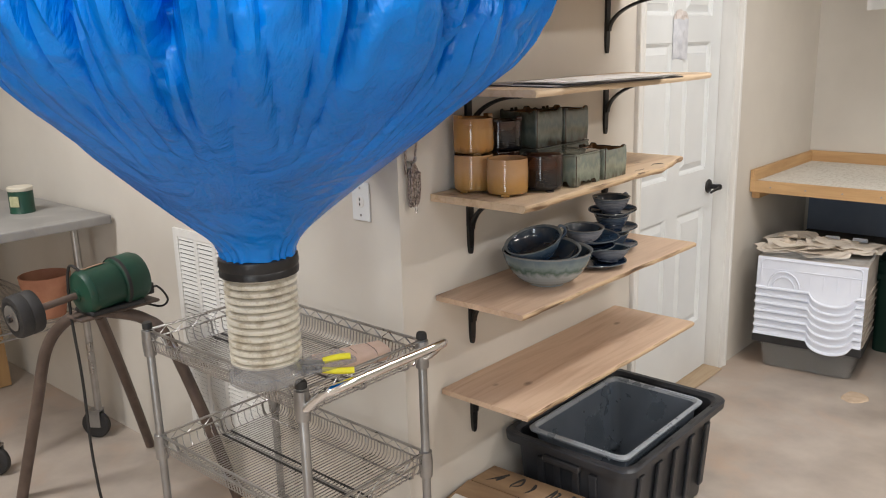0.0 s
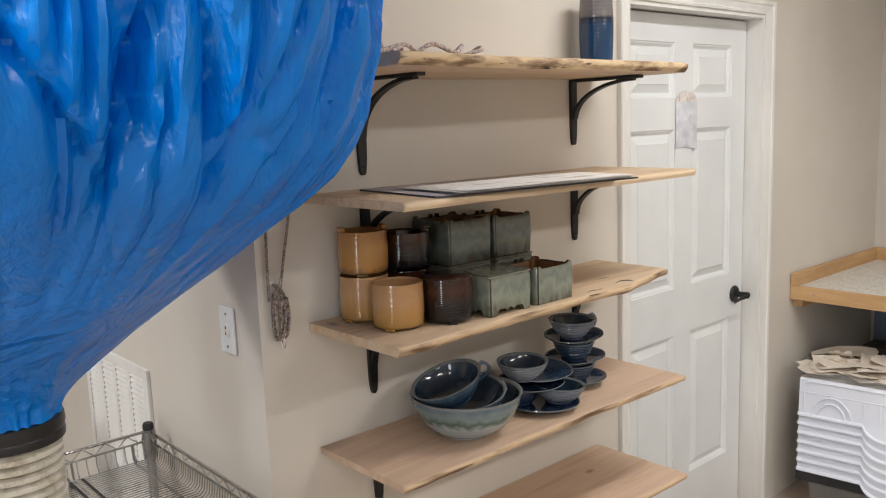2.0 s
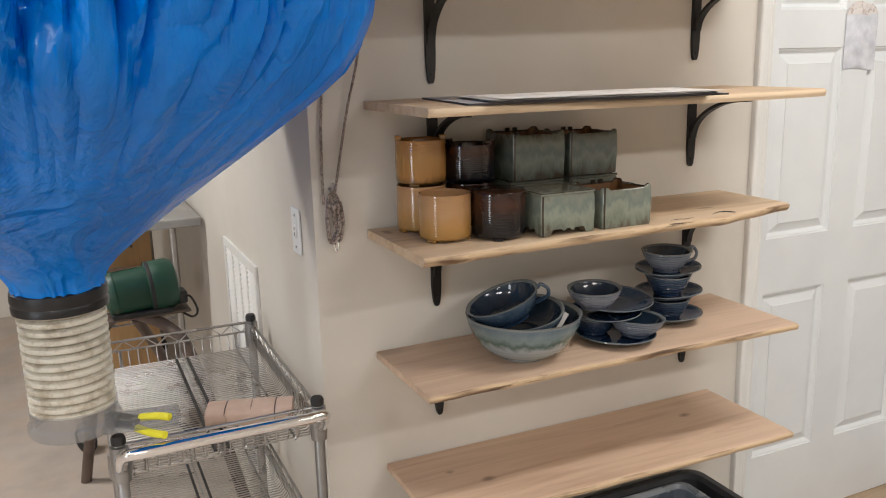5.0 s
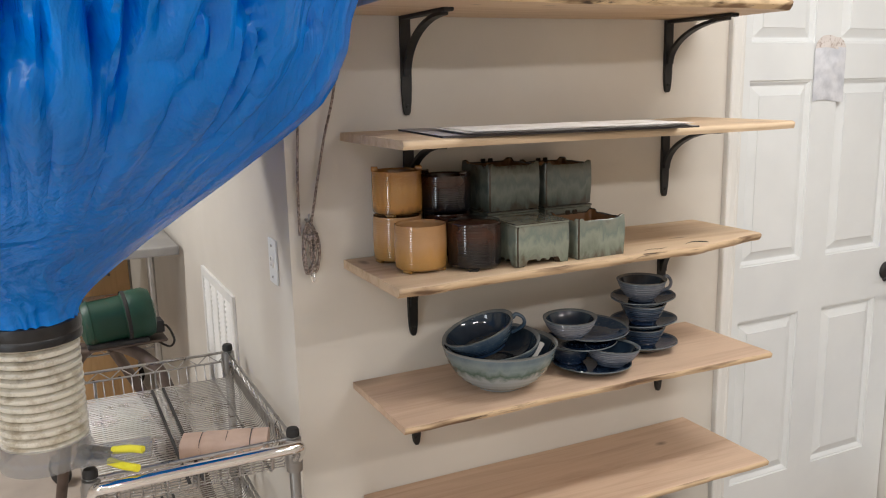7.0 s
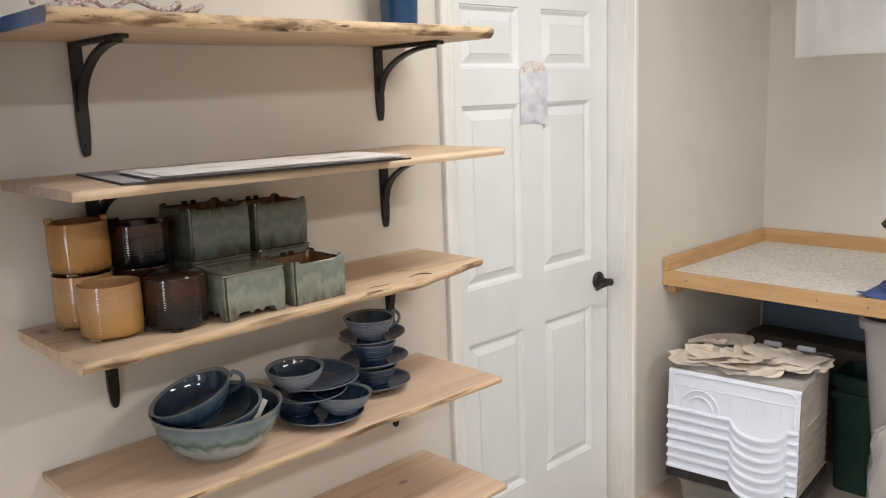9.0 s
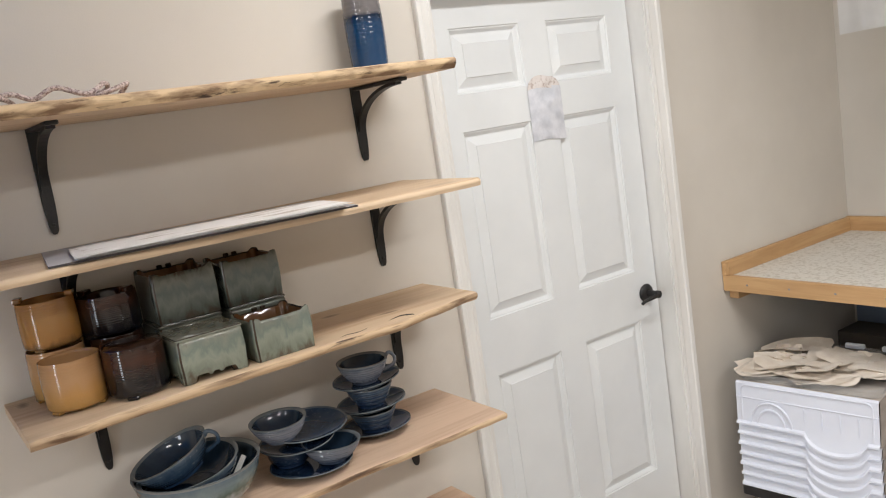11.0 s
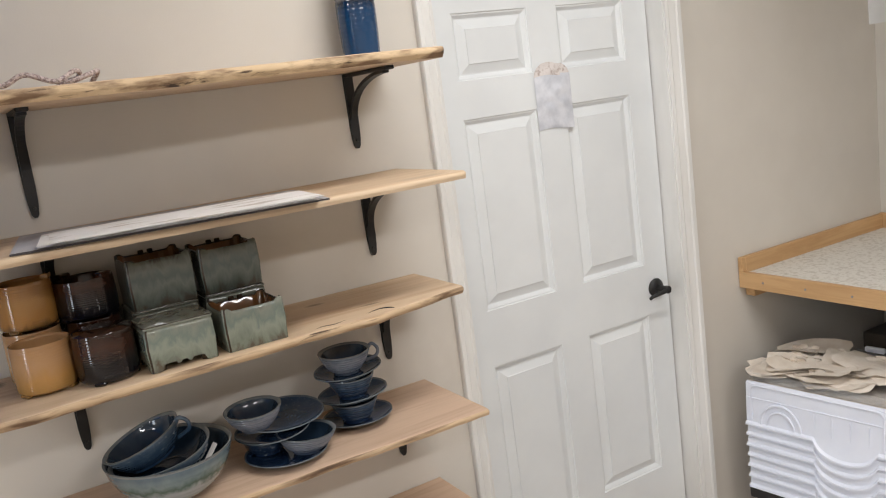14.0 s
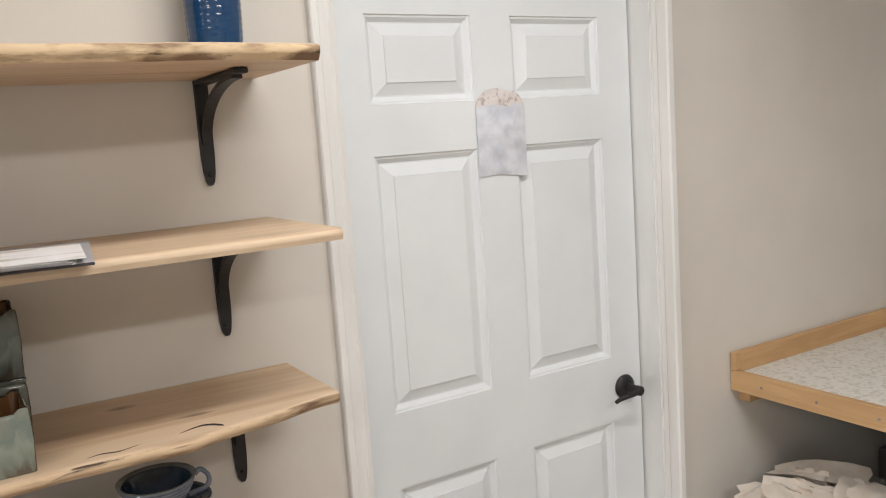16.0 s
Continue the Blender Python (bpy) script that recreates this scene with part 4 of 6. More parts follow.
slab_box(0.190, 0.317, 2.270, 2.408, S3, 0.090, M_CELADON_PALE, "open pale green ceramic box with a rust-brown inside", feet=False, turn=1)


M_RIM = glaze("pale_rim_glaze", [(0.0, (0.10, 0.12, 0.135)), (1.0, (0.19, 0.205, 0.21))], 0.0, 0.1, wander=1.2)
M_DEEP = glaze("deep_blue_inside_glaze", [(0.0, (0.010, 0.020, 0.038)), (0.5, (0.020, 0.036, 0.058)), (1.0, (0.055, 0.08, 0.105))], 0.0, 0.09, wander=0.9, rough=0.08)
M_CUPGREY = glaze("ringed_grey_glaze", [(0.0, (0.05, 0.07, 0.11)), (0.4, (0.14, 0.155, 0.19)), (0.7, (0.17, 0.18, 0.21)), (1.0, (0.10, 0.12, 0.15))], 0.0, 0.055, wander=0.8, speck=(0.22, 0.23, 0.25))


def bowl_profile(r, h, foot, t=0.005, cone=0.0, ring=0.0006):
    """Outside from the foot to the rim, then inside; cone 0 is round-bellied, 1 a straight flare. Also gives the number of outer steps."""
    n = 30
    out = [(0, 0.0), (foot * 0.8, 0.0), (foot, 0.001), (foot, 0.006)]

    def wall(u):
        rs, zs = math.sin(u * math.pi / 2) ** 0.85, (1 - math.cos(u * math.pi / 2)) ** 0.85
        return rs + (u - rs) * cone, zs + (u - zs) * cone

    for i in range(1, n + 1):
        a, b = wall(i / n)
        out.append((foot + (r - foot) * a + ring * math.cos(i * math.pi * 2 / 3.5), 0.006 + (h - 0.006) * b))
    outer = len(out)
    out += [(r + 0.0012, h + 0.001), (r - t * 0.5, h + 0.0015)]
    for i in range(n - 1, -1, -2):
        a, b = wall(i / n)
        out.append((max(0.0, foot - t * 0.5 + (r - t - foot) * a), 0.012 + (h - 0.013) * b))
    out.append((0, 0.011))
    return out, outer


def bowl(m, r, h, foot, material, label, name="bowl", group="glazed bowls and dishes", handle=None, wobble=0.006, cone=0.0, ring=0.0006, inside=None):
    b = base(name, m, label, name.replace("_", " "), group)
    prof, outer = bowl_profile(r, h, foot, cone=cone, ring=ring)
    bm = lathe(prof, 60, wobble=wobble)
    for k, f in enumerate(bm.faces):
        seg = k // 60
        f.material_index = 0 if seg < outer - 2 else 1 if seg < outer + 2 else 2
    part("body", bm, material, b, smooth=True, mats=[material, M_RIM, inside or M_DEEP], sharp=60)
    if handle is not None:
        c, s = math.cos(handle), math.sin(handle)
        pts = [(r * 0.975, 0, h * 0.93), (r + 0.009, 0, h + 0.002), (r + 0.021, 0, h * 0.76), (r + 0.015, 0, h * 0.45), (foot + (r - foot) * 0.55, 0, h * 0.3)]
        path = smooth_path([(c * x, s * x, z) for x, _, z in pts])
        part("handle", tube(path, lambda u: 0.0055 - 0.0012 * math.sin(math.pi * u), 8), material, b, smooth=True)
    return b


def saucer(m, r, h, material, label):
    b = base("saucer", m, label, "saucer", "glazed bowls and dishes")
    prof = [(0, 0), (r * 0.5, 0), (r * 0.5, 0.004), (r * 0.62, h * 0.22), (r * 0.75, h * 0.40), (r * 0.88, h * 0.68), (r * 0.96, h * 0.88), (r, h), (r * 0.99, h + 0.0025), (r * 0.955, h * 0.96), (r * 0.8, h * 0.66), (r * 0.6, h * 0.44), (r * 0.45, 0.0085), (0, 0.008)]
    bm = lathe(prof, 60, wobble=0.018)
    for k, f in enumerate(bm.faces):
        f.material_index = 1 if k // 60 in (6, 7, 8) else 0
    part("body", bm, material, b, smooth=True, mats=[material, M_RIM], sharp=50)
    return b


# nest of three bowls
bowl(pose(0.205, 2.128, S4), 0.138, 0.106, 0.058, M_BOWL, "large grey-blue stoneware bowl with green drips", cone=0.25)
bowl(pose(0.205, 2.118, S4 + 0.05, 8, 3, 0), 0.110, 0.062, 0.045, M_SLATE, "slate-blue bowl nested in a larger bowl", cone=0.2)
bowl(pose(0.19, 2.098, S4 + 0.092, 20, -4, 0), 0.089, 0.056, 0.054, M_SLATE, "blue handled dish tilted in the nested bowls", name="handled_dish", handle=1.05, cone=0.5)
tag = base("price_tag", pose(0.25, 2.205, S4 + 0.082, 58, 20, 30), "small white paper slip standing in a bowl", "tag")
part("slip", box(-0.006, 0.006, -0.026, 0.026, -0.0006, 0.0006), M_PAPERWHITE, tag)
# middle pile
saucer(pose(0.225, 2.385, S4), 0.098, 0.021, M_BLUE, "dark blue plate with a curled rim under a pile of dishes")
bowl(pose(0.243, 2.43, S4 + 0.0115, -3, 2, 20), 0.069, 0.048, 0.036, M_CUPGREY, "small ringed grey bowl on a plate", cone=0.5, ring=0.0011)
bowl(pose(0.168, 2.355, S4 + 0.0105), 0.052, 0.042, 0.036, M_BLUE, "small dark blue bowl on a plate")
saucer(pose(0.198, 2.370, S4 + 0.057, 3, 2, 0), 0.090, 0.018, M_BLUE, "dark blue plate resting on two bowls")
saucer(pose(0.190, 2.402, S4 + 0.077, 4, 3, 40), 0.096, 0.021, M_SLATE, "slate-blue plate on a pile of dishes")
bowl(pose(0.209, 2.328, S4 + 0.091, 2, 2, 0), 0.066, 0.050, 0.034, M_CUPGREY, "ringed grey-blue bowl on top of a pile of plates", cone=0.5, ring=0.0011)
# cups and saucers
zz = S4
for k in range(3):
    saucer(pose(0.156 + 0.003 * k, 2.606 - 0.006 * k, zz, 2, -2, 30 * k), 0.090 - 0.002 * k, 0.021, (M_BLUE, M_SLATE, M_SLATE)[k], "slate-blue saucer in a stack of cups")
    if k < 2:
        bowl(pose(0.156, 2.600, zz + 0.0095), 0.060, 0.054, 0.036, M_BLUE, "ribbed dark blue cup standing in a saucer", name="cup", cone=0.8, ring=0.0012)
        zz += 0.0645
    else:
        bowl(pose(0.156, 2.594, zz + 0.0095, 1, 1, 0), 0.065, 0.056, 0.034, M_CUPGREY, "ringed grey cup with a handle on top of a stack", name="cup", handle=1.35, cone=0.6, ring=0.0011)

# vase
vase = base("vase", pose(0.095, 2.795, S1), "tall ribbed blue vase with a grey unglazed rim", "vase")
prof = [(0, 0), (0.044, 0), (0.046, 0.004)]
for i in range(61):
    u = i / 60
    prof.append((0.046 + 0.004 * math.sin(math.pi * u * 0.9) + 0.00032 * math.cos(2 * math.pi * 17 * u), 0.004 + 0.198 * u))
prof += [(0.047, 0.203), (0.043, 0.202), (0.041, 0.05), (0, 0.03)]
part("body", lathe(prof, 48, wobble=0.006), M_VASE, vase, smooth=True)

# loose rope on the top shelf
rp = base("coiled_rope", pose(0, 0, S1), "loose loops of pinkish grey cord on the shelf", "rope")
part("strand", tube(smooth_path([(0.30, 1.83, 0.006), (0.29, 1.87, 0.016), (0.28, 1.92, 0.026), (0.27, 1.96, 0.014), (0.275, 2.0, 0.03), (0.29, 2.05, 0.012), (0.27, 2.09, 0.03), (0.24, 2.10, 0.02), (0.25, 2.06, 0.007), (0.29, 2.07, 0.006),
                                 (0.31, 2.11, 0.018), (0.28, 2.13, 0.024), (0.25, 2.12, 0.006)], 8), 0.005, 8), M_CORD, rp, smooth=True)
part("strand", tube(smooth_path([(0.31, 1.815, 0.012), (0.29, 1.822, 0.06), (0.27, 1.835, 0.085), (0.26, 1.855, 0.055), (0.25, 1.89, 0.012), (0.24, 1.93, 0.007), (0.29, 1.90, 0.02), (0.31, 1.86, 0.007)], 8), 0.005, 8), M_CORD, rp, smooth=True)

# board and papers on the second shelf
sheet_turn = 7
M_STREAKED = surface("streaked_cream_paper", (0.52, 0.46, 0.40), (0.78, 0.75, 0.72), 8, 0.8, grain=80, relief=0.2, stretch=(3.2, 0.9, 1), spread=(0.34, 0.46), shuffle=True)
bd = base("thin_board", pose(0.262, 2.235, S2 + 0.0015, 0, 0, -sheet_turn), "thin grey board with dark edges lying over the shelf", "board")
bm = box(-0.165, 0.155, -0.315, 0.285, 0, 0.004)
bm.normal_update()
for f in bm.faces:
    f.material_index = 0 if f.normal.z > 0.5 else 1
part("sheet", bm, M_KRAFT, bd, mats=[surface("grey_board_face", (0.36, 0.345, 0.36), (0.48, 0.465, 0.475), 9, 0.6, grain=140, relief=0.2), surface("dark_board_edge", (0.03, 0.026, 0.028), (0.07, 0.06, 0.062), 19, 0.7)])
rnd = random.Random(9)
for k in range(5):
    ob = base("paper_sheet", pose(0.278 + rnd.uniform(-0.012, 0.012), 2.245 + rnd.uniform(-0.02, 0.02), S2 + 0.0062 + 0.0014 * k, 0, 0, -sheet_turn + rnd.uniform(-3, 3)), "creased white paper sheet lying on a board", "paper", "papers on the board")
    bm = bmesh.new()
    n = 16
    grid = [[bm.verts.new((-0.07 + 0.215 * i / n, -0.262 + 0.524 * j / n, 0.0006 * (1 + noise.noise(Vector((i * 0.5, j * 0.5, k * 5.0)))))) for j in range(n + 1)] for i in range(n + 1)]
    for i in range(n):
        for j in range(n):
            bm.faces.new([grid[i][j], grid[i + 1][j], grid[i + 1][j + 1], grid[i][j + 1]])
    part("leaf", bm, M_STREAKED, ob)
# paper bag taped to the door
pb = base("paper_sleeve", pose(DOOR_X + 0.001, 3.51, 1.655), "wrinkled white paper sleeve taped to the door", "paper sleeve")
bm = bmesh.new()
nx, nz = 18, 26
front = []
for j in range(nz + 1):
    v = j / nz
    row = []
    for i in range(nx + 1):
        u = i / nx
        wide = 0.071 * (1.0 if v < 0.82 else math.sqrt(max(0.0, 1 - ((v - 0.82) / 0.22) ** 2)) * 0.98)
        y = (u - 0.5) * 2 * wide
        z = -0.098 + 0.205 * v + 0.004 * math.sin(5 * u)
        bulge = 0.010 * math.sin(math.pi * u) * math.sin(math.pi * min(1, v * 1.05)) + 0.005 * noise.noise(Vector((u * 3, v * 9, 2))) * math.sin(math.pi * u)
        row.append(bm.verts.new((0.002 + max(0, bulge), y, z)))
    front.append(row)
for a, b in zip(front, front[1:]):
    for i in range(nx):
        bm.faces.new([a[i], a[i + 1], b[i + 1], b[i]])
for f in bm.faces:
    if f.calc_center_median().z > 0.07:
        f.material_index = 1
M_TISSUE = surface("white_tissue", (0.54, 0.555, 0.60), (0.70, 0.71, 0.75), 26, 0.8, grain=60, relief=0.4)
M_SPECKLED = surface("speckled_tissue", (0.44, 0.36, 0.32), (0.68, 0.63, 0.60), 90, 0.8, relief=0.2, spread=(0.36, 0.5))
part("sleeve", bm, M_TISSUE, pb, smooth=True, mats=[M_TISSUE, M_SPECKLED])


# ---- tub and carton under the shelves ----
def open_tub(name, m, rx, ry, h, bx, by, material, t, label, category, lip=0.03, rim_h=0.03, corner=0.05, rim_material=None):
    """Tapered storage tub with a rolled rim; rx, ry are half its rim, bx, by half its bottom."""
    ob = base(name, m, label, category)

    def loop(bm, a, b, z, k):
        pts = []
        for q in range(4):
            cx, cy = (a - k) * (1, -1, -1, 1)[q], (b - k) * (1, 1, -1, -1)[q]
            for s in range(6):
                an = math.pi / 2 * (q + s / 5)
                pts.append(bm.verts.new((cx + k * math.cos(an), cy + k * math.sin(an), z)))
        return pts

    bm = bmesh.new()
    c = corner
    seq = [(bx, by, 0.0), (bx + 0.004, by + 0.004, 0.006), (rx - lip, ry - lip, h - rim_h), (rx, ry, h - rim_h), (rx + 0.002, ry + 0.002, h - 0.006), (rx - 0.004, ry - 0.004, h),
           (rx - lip * 0.75, ry - lip * 0.75, h), (rx - lip - 0.003, ry - lip - 0.003, h - 0.012), (bx - t, by - t, t)]
    def skin(bm, run):
        loops = [loop(bm, a, b, z, c) for a, b, z in run]
        for p, q in zip(loops, loops[1:]):
            for i in range(24):
                bm.faces.new([p[i], p[(i + 1) % 24], q[(i + 1) % 24], q[i]])
        return loops

    outside = skin(bm, seq[:3])
    inside = skin(bm, seq[7:])
    bm.faces.new(outside[0][::-1])
    bm.faces.new(inside[-1])
    rim = bmesh.new()
    skin(rim, seq[2:8])
    part("rim", rim, rim_material or material, ob, smooth=True)
    part("shell", bm, material, ob, smooth=True)
    return ob


tub = open_tub("storage_tub", pose(0.274, 2.475, 0), 0.246, 0.362, 0.372, 0.188, 0.30, M_TUB, 0.006, "black plastic storage tub on the floor under the shelves", "tub")
for sx, yy in [(1, v) for v in (-0.24, -0.12, 0.0, 0.12, 0.24)] + [(-1, v) for v in (-0.12, 0.12)]:
    part("rib", box(-0.006, 0.006, -0.016, 0.016, 0.06, 0.31, bevel=0.003, m=pose(sx * 0.199, yy, 0, 0, sx * 4.4, 0)), M_TUB, tub)
for sy in (-1, 1):
    for xx in (-0.1, -0.035, 0.035, 0.1):
        part("rib", box(-0.013, 0.013, -0.005, 0.005, 0.06, 0.31, bevel=0.002, m=pose(xx, sy * 0.311, 0, -sy * 4.6, 0, 0)), M_TUB, tub)
    part("handle", box(-0.07, 0.07, -0.012, 0.012, 0.318, 0.34, bevel=0.004, m=pose(0, sy * 0.362, 0)), M_TUB, tub)
for k in range(4):
    part("rim_slot", box(0.224, 0.236, -0.022, 0.022, 0.3722, 0.3735, m=pose(0, -0.26 + 0.175 * k, 0)), M_BLACKPLASTIC, tub)
liner = open_tub("clear_bin", pose(0.281, 2.458, 0.0075), 0.188, 0.285, 0.374, 0.145, 0.235, M_LINER, 0.004, "translucent plastic bin nested in a black tub", "bin", lip=0.016, rim_h=0.014, corner=0.03, rim_material=M_LINERRIM)
for ly in (-0.1, 0.1):
    part("latch", box(-0.05, 0.05, -0.004, 0.004, 0.335, 0.371, bevel=0.002, m=pose(ly, 0.272, 0)), M_LINERRIM, liner)


def carton():
    c = base("cardboard_box", pose(0.215, 1.925, 0, 0, 0, 3), "brown cardboard box with open flaps and black marker writing", "cardboard box")
    a, b, h = 0.19, 0.175, 0.235
    for nm, args in (("side", (-a, a, -b, -b + 0.005, 0, h)), ("side", (-a, a, b - 0.005, b, 0, h)), ("side", (-a, -a + 0.005, -b + 0.005, b - 0.005, 0, h)), ("side", (a - 0.005, a, -b + 0.005, b - 0.005, 0, h)), ("bottom", (-a + 0.005, a - 0.005, -b + 0.005, b - 0.005, 0, 0.005))):
        part(nm, box(*args), M_KRAFT, c)
    f1 = part("flap", box(-a, a, 0, 0.205, -0.002, 0.002, m=pose(0, -b, h + 0.002, 5, 0, 0)), M_KRAFT, c)
    f2 = part("flap", box(-a, a, -0.135, 0, -0.002, 0.002, m=pose(0, b, h + 0.006, -4, 0, 0)), M_KRAFT, c)
    # hand-drawn strokes, not legible
    rnd = random.Random(2)
    for k in range(5):
        x0 = -0.15 + 0.068 * k
        p = [(x0 + rnd.uniform(-0.005, 0.045), 0.06 + rnd.uniform(0, 0.09)) for _ in range(5)]
        part("stroke", tube(smooth_path([(x, y, h + 0.0115 + (y - b + 0.165) * 0.0) for x, y in p], 5), 0.004, 6), M_INK, f2)
    part("tape", box(-a + 0.01, a - 0.01, -0.02, 0.02, 0.0022, 0.0027, m=pose(0, -b + 0.1, h + 0.011, 5, 0, 0)), M_PAPERWHITE, f1, "strip of pale tape")


carton()


patch = base("floor_patch", pose(0.66, 3.98, 0.0), "flat tan chip of clay stuck to the floor", "clay chip")
bm = bmesh.new()
lo, hi = [], []
for k in range(18):
    a = 2 * math.pi * k / 18
    r = 1 + 0.3 * noise.noise(Vector((math.cos(a) * 1.7, math.sin(a) * 1.7, 5)))
    x, y = 0.045 * r * math.cos(a) * 1.3, 0.07 * r * math.sin(a)
    lo.append(bm.verts.new((x, y, 0.0005)))
    hi.append(bm.verts.new((x * 0.9, y * 0.9, 0.004)))
for k in range(18):
    bm.faces.new([lo[k], lo[(k + 1) % 18], hi[(k + 1) % 18], hi[k]])
bm.faces.new(hi)
part("chip", bm, surface("dry_clay", (0.50, 0.37, 0.26), (0.58, 0.45, 0.33), 30, 0.9), patch)


# ---- wire cart ----
def wire_cart():
    x0, x1, y0, y1 = -0.578, 0.128, 1.208, 1.632
    c = base("wire_cart", pose(0, 0, 0), "chrome wire utility cart with two basket shelves", "cart")
    for px in (x0, x1):
        for py in (y0, y1):
            post = part("post", lathe([(0, 0.115), (0.0125, 0.115), (0.0125, 0.868), (0.0115, 0.87), (0, 0.87)], 20, centre=(px, py, 0)), M_STEEL, c, smooth=True)
            part("cap", lathe([(0.0128, 0.862), (0.0150, 0.864), (0.0150, 0.876), (0.012, 0.882), (0, 0.882)], 20, centre=(px, py, 0)), M_RUBBER, post, smooth=True)
            for z in (0.79, 0.455):
                part("collar", lathe([(0.0128, z - 0.012), (0.0185, z - 0.01), (0.0205, z + 0.03), (0.0185, z + 0.068), (0.0128, z + 0.07)], 22, centre=(px, py, 0)), M_STEEL, post, smooth=True)
            wheel = part("wheel", lathe([(0, -0.012), (0.03, -0.012), (0.045, -0.011), (0.05, -0.006), (0.05, 0.006), (0.045, 0.011), (0.03, 0.012), (0, 0.012)], 24, m=pose(px, py, 0.05, 90, 0, 20)), M_RUBBER, c, "black rubber caster wheel", smooth=True)
            bm = bmesh.new()
            for s in (-1, 1):
                add_box(bm, -0.014, 0.014, s * 0.0165 - 0.0015, s * 0.0165 + 0.0015, 0.045, 0.108, m=pose(px, py, 0, 0, 0, 20))
            add_box(bm, -0.016, 0.016, -0.018, 0.018, 0.105, 0.116, m=pose(px, py, 0, 0, 0, 20))
            part("fork", bm, M_STEEL, wheel)
    for zf, zr in ((0.785, 0.858), (0.452, 0.52)):
        tray = bmesh.new()
        for z, r in ((zr, 0.0042), (zr - 0.028, 0.003)):
            add_tube(tray, [(x0, y0, z), (x1, y0, z)], r, 8)
            add_tube(tray, [(x0, y1, z), (x1, y1, z)], r, 8)
            add_tube(tray, [(x0, y0, z), (x0, y1, z)], r, 8)
            add_tube(tray, [(x1, y0, z), (x1, y1, z)], r, 8)
        b = part("rim", tray, M_CHROME, c, smooth=True)
        zig = bmesh.new()
        for yy in (y0, y1):
            n = 22
            add_tube(zig, [(x0 + (x1 - x0) * i / n, yy, zr - 0.002 - 0.025 * (i % 2)) for i in range(n + 1)], 0.002, 6)
        for xx in (x0, x1):
            n = 14
            add_tube(zig, [(xx, y0 + (y1 - y0) * i / n, zr - 0.002 - 0.025 * (i % 2)) for i in range(n + 1)], 0.002, 6)
        part("truss_wire", zig, M_CHROME, b, smooth=True)
        n = 50
        for i in range(n):
            x = x0 + 0.02 + (x1 - x0 - 0.04) * i / (n - 1)
            wire = bmesh.new()
            add_tube(wire, [(x, y0, zr - 0.03), (x, y0 + 0.004, zf + 0.012), (x, y0 + 0.016, zf), (x, y1 - 0.016, zf), (x, y1 - 0.004, zf + 0.012), (x, y1, zr - 0.03)], 0.0018, 5)
            part("cross_wire", wire, M_CHROME, b, smooth=True)
        for i in range(3):
            y = y0 + 0.05 + (y1 - y0 - 0.1) * i / 2
            bar = bmesh.new()
            add_tube(bar, [(x0, y, zr - 0.03), (x0 + 0.006, y, zf + 0.005), (x0 + 0.02, y, zf - 0.004), (x1 - 0.02, y, zf - 0.004), (x1 - 0.006, y, zf + 0.005), (x1, y, zr - 0.03)], 0.0032, 7)
            part("support_bar", bar, M_STEEL if i == 1 else M_CHROME, b, smooth=True)
        part("flat_strip", box(x0 + 0.03, x1 - 0.03, (y0 + y1) / 2 - 0.019, (y0 + y1) / 2 - 0.012, zf + 0.002, zf + 0.004), M_RUBBER, b, "dark flat strip")
        part("flat_strip", box(x0 + 0.03, x1 - 0.03, (y0 + y1) / 2 + 0.012, (y0 + y1) / 2 + 0.019, zf + 0.002, zf + 0.004), M_RUBBER, b, "dark flat strip")
        for i in range(16):
            y = y0 + 0.02 + (y1 - y0 - 0.04) * i / 15
            for xx, s in ((x0, 1), (x1, -1)):
                part("end_wire", tube([(xx, y, zr - 0.03), (xx + s * 0.004, y, zf + 0.012), (xx + s * 0.016, y, zf)], 0.0018, 5), M_CHROME, b, smooth=True)
    hx = x1 + 0.098
    path = smooth_path([(x1 + 0.012, y0, 0.812), (x1 + 0.03, y0, 0.825), (hx - 0.02, y0 + 0.006, 0.868), (hx, y0 + 0.04, 0.878), (hx, (y0 + y1) / 2, 0.879), (hx, y1 - 0.04, 0.878), (hx - 0.02, y1 - 0.006, 0.868), (x1 + 0.03, y1, 0.825), (x1 + 0.012, y1, 0.812)], 8)
    part("push_handle", tube(path, 0.0125, 16), M_CHROME_BRIGHT, c, "polished chrome push handle", smooth=True)
    return c


wire_cart()
pk = base("wrapped_packet", pose(-0.028, 1.51, 0.7868, 0, 0, 72), "folded pinkish cloth packet with dark creases in the cart", "packet")
bm = bmesh.new()
n = 26
rows = []
for i in range(n + 1):
    u = i / n
    row = []
    for k in range(20):
        a = 2 * math.pi * k / 20
        ry, rz = 0.047 + 0.004 * math.sin(3 * u), 0.021 + 0.002 * noise.noise(Vector((u * 6, 1, 1)))
        pinch = 1 - 0.12 * sum(math.exp(-((u - c) / 0.02) ** 2) for c in (0.22, 0.52, 0.8))
        row.append(bm.verts.new(((u - 0.5) * 0.20, ry * pinch * math.copysign(abs(math.cos(a)) ** 0.6, math.cos(a)), 0.0235 + rz * pinch * math.copysign(abs(math.sin(a)) ** 0.7, math.sin(a)))))
    rows.append(row)
for a, b in zip(rows, rows[1:]):
    for k in range(20):
        bm.faces.new([a[k], a[(k + 1) % 20], b[(k + 1) % 20], b[k]])
bm.faces.new(rows[0][::-1])
bm.faces.new(rows[-1])
part("wrap", bm, M_PINK, pk, smooth=True)
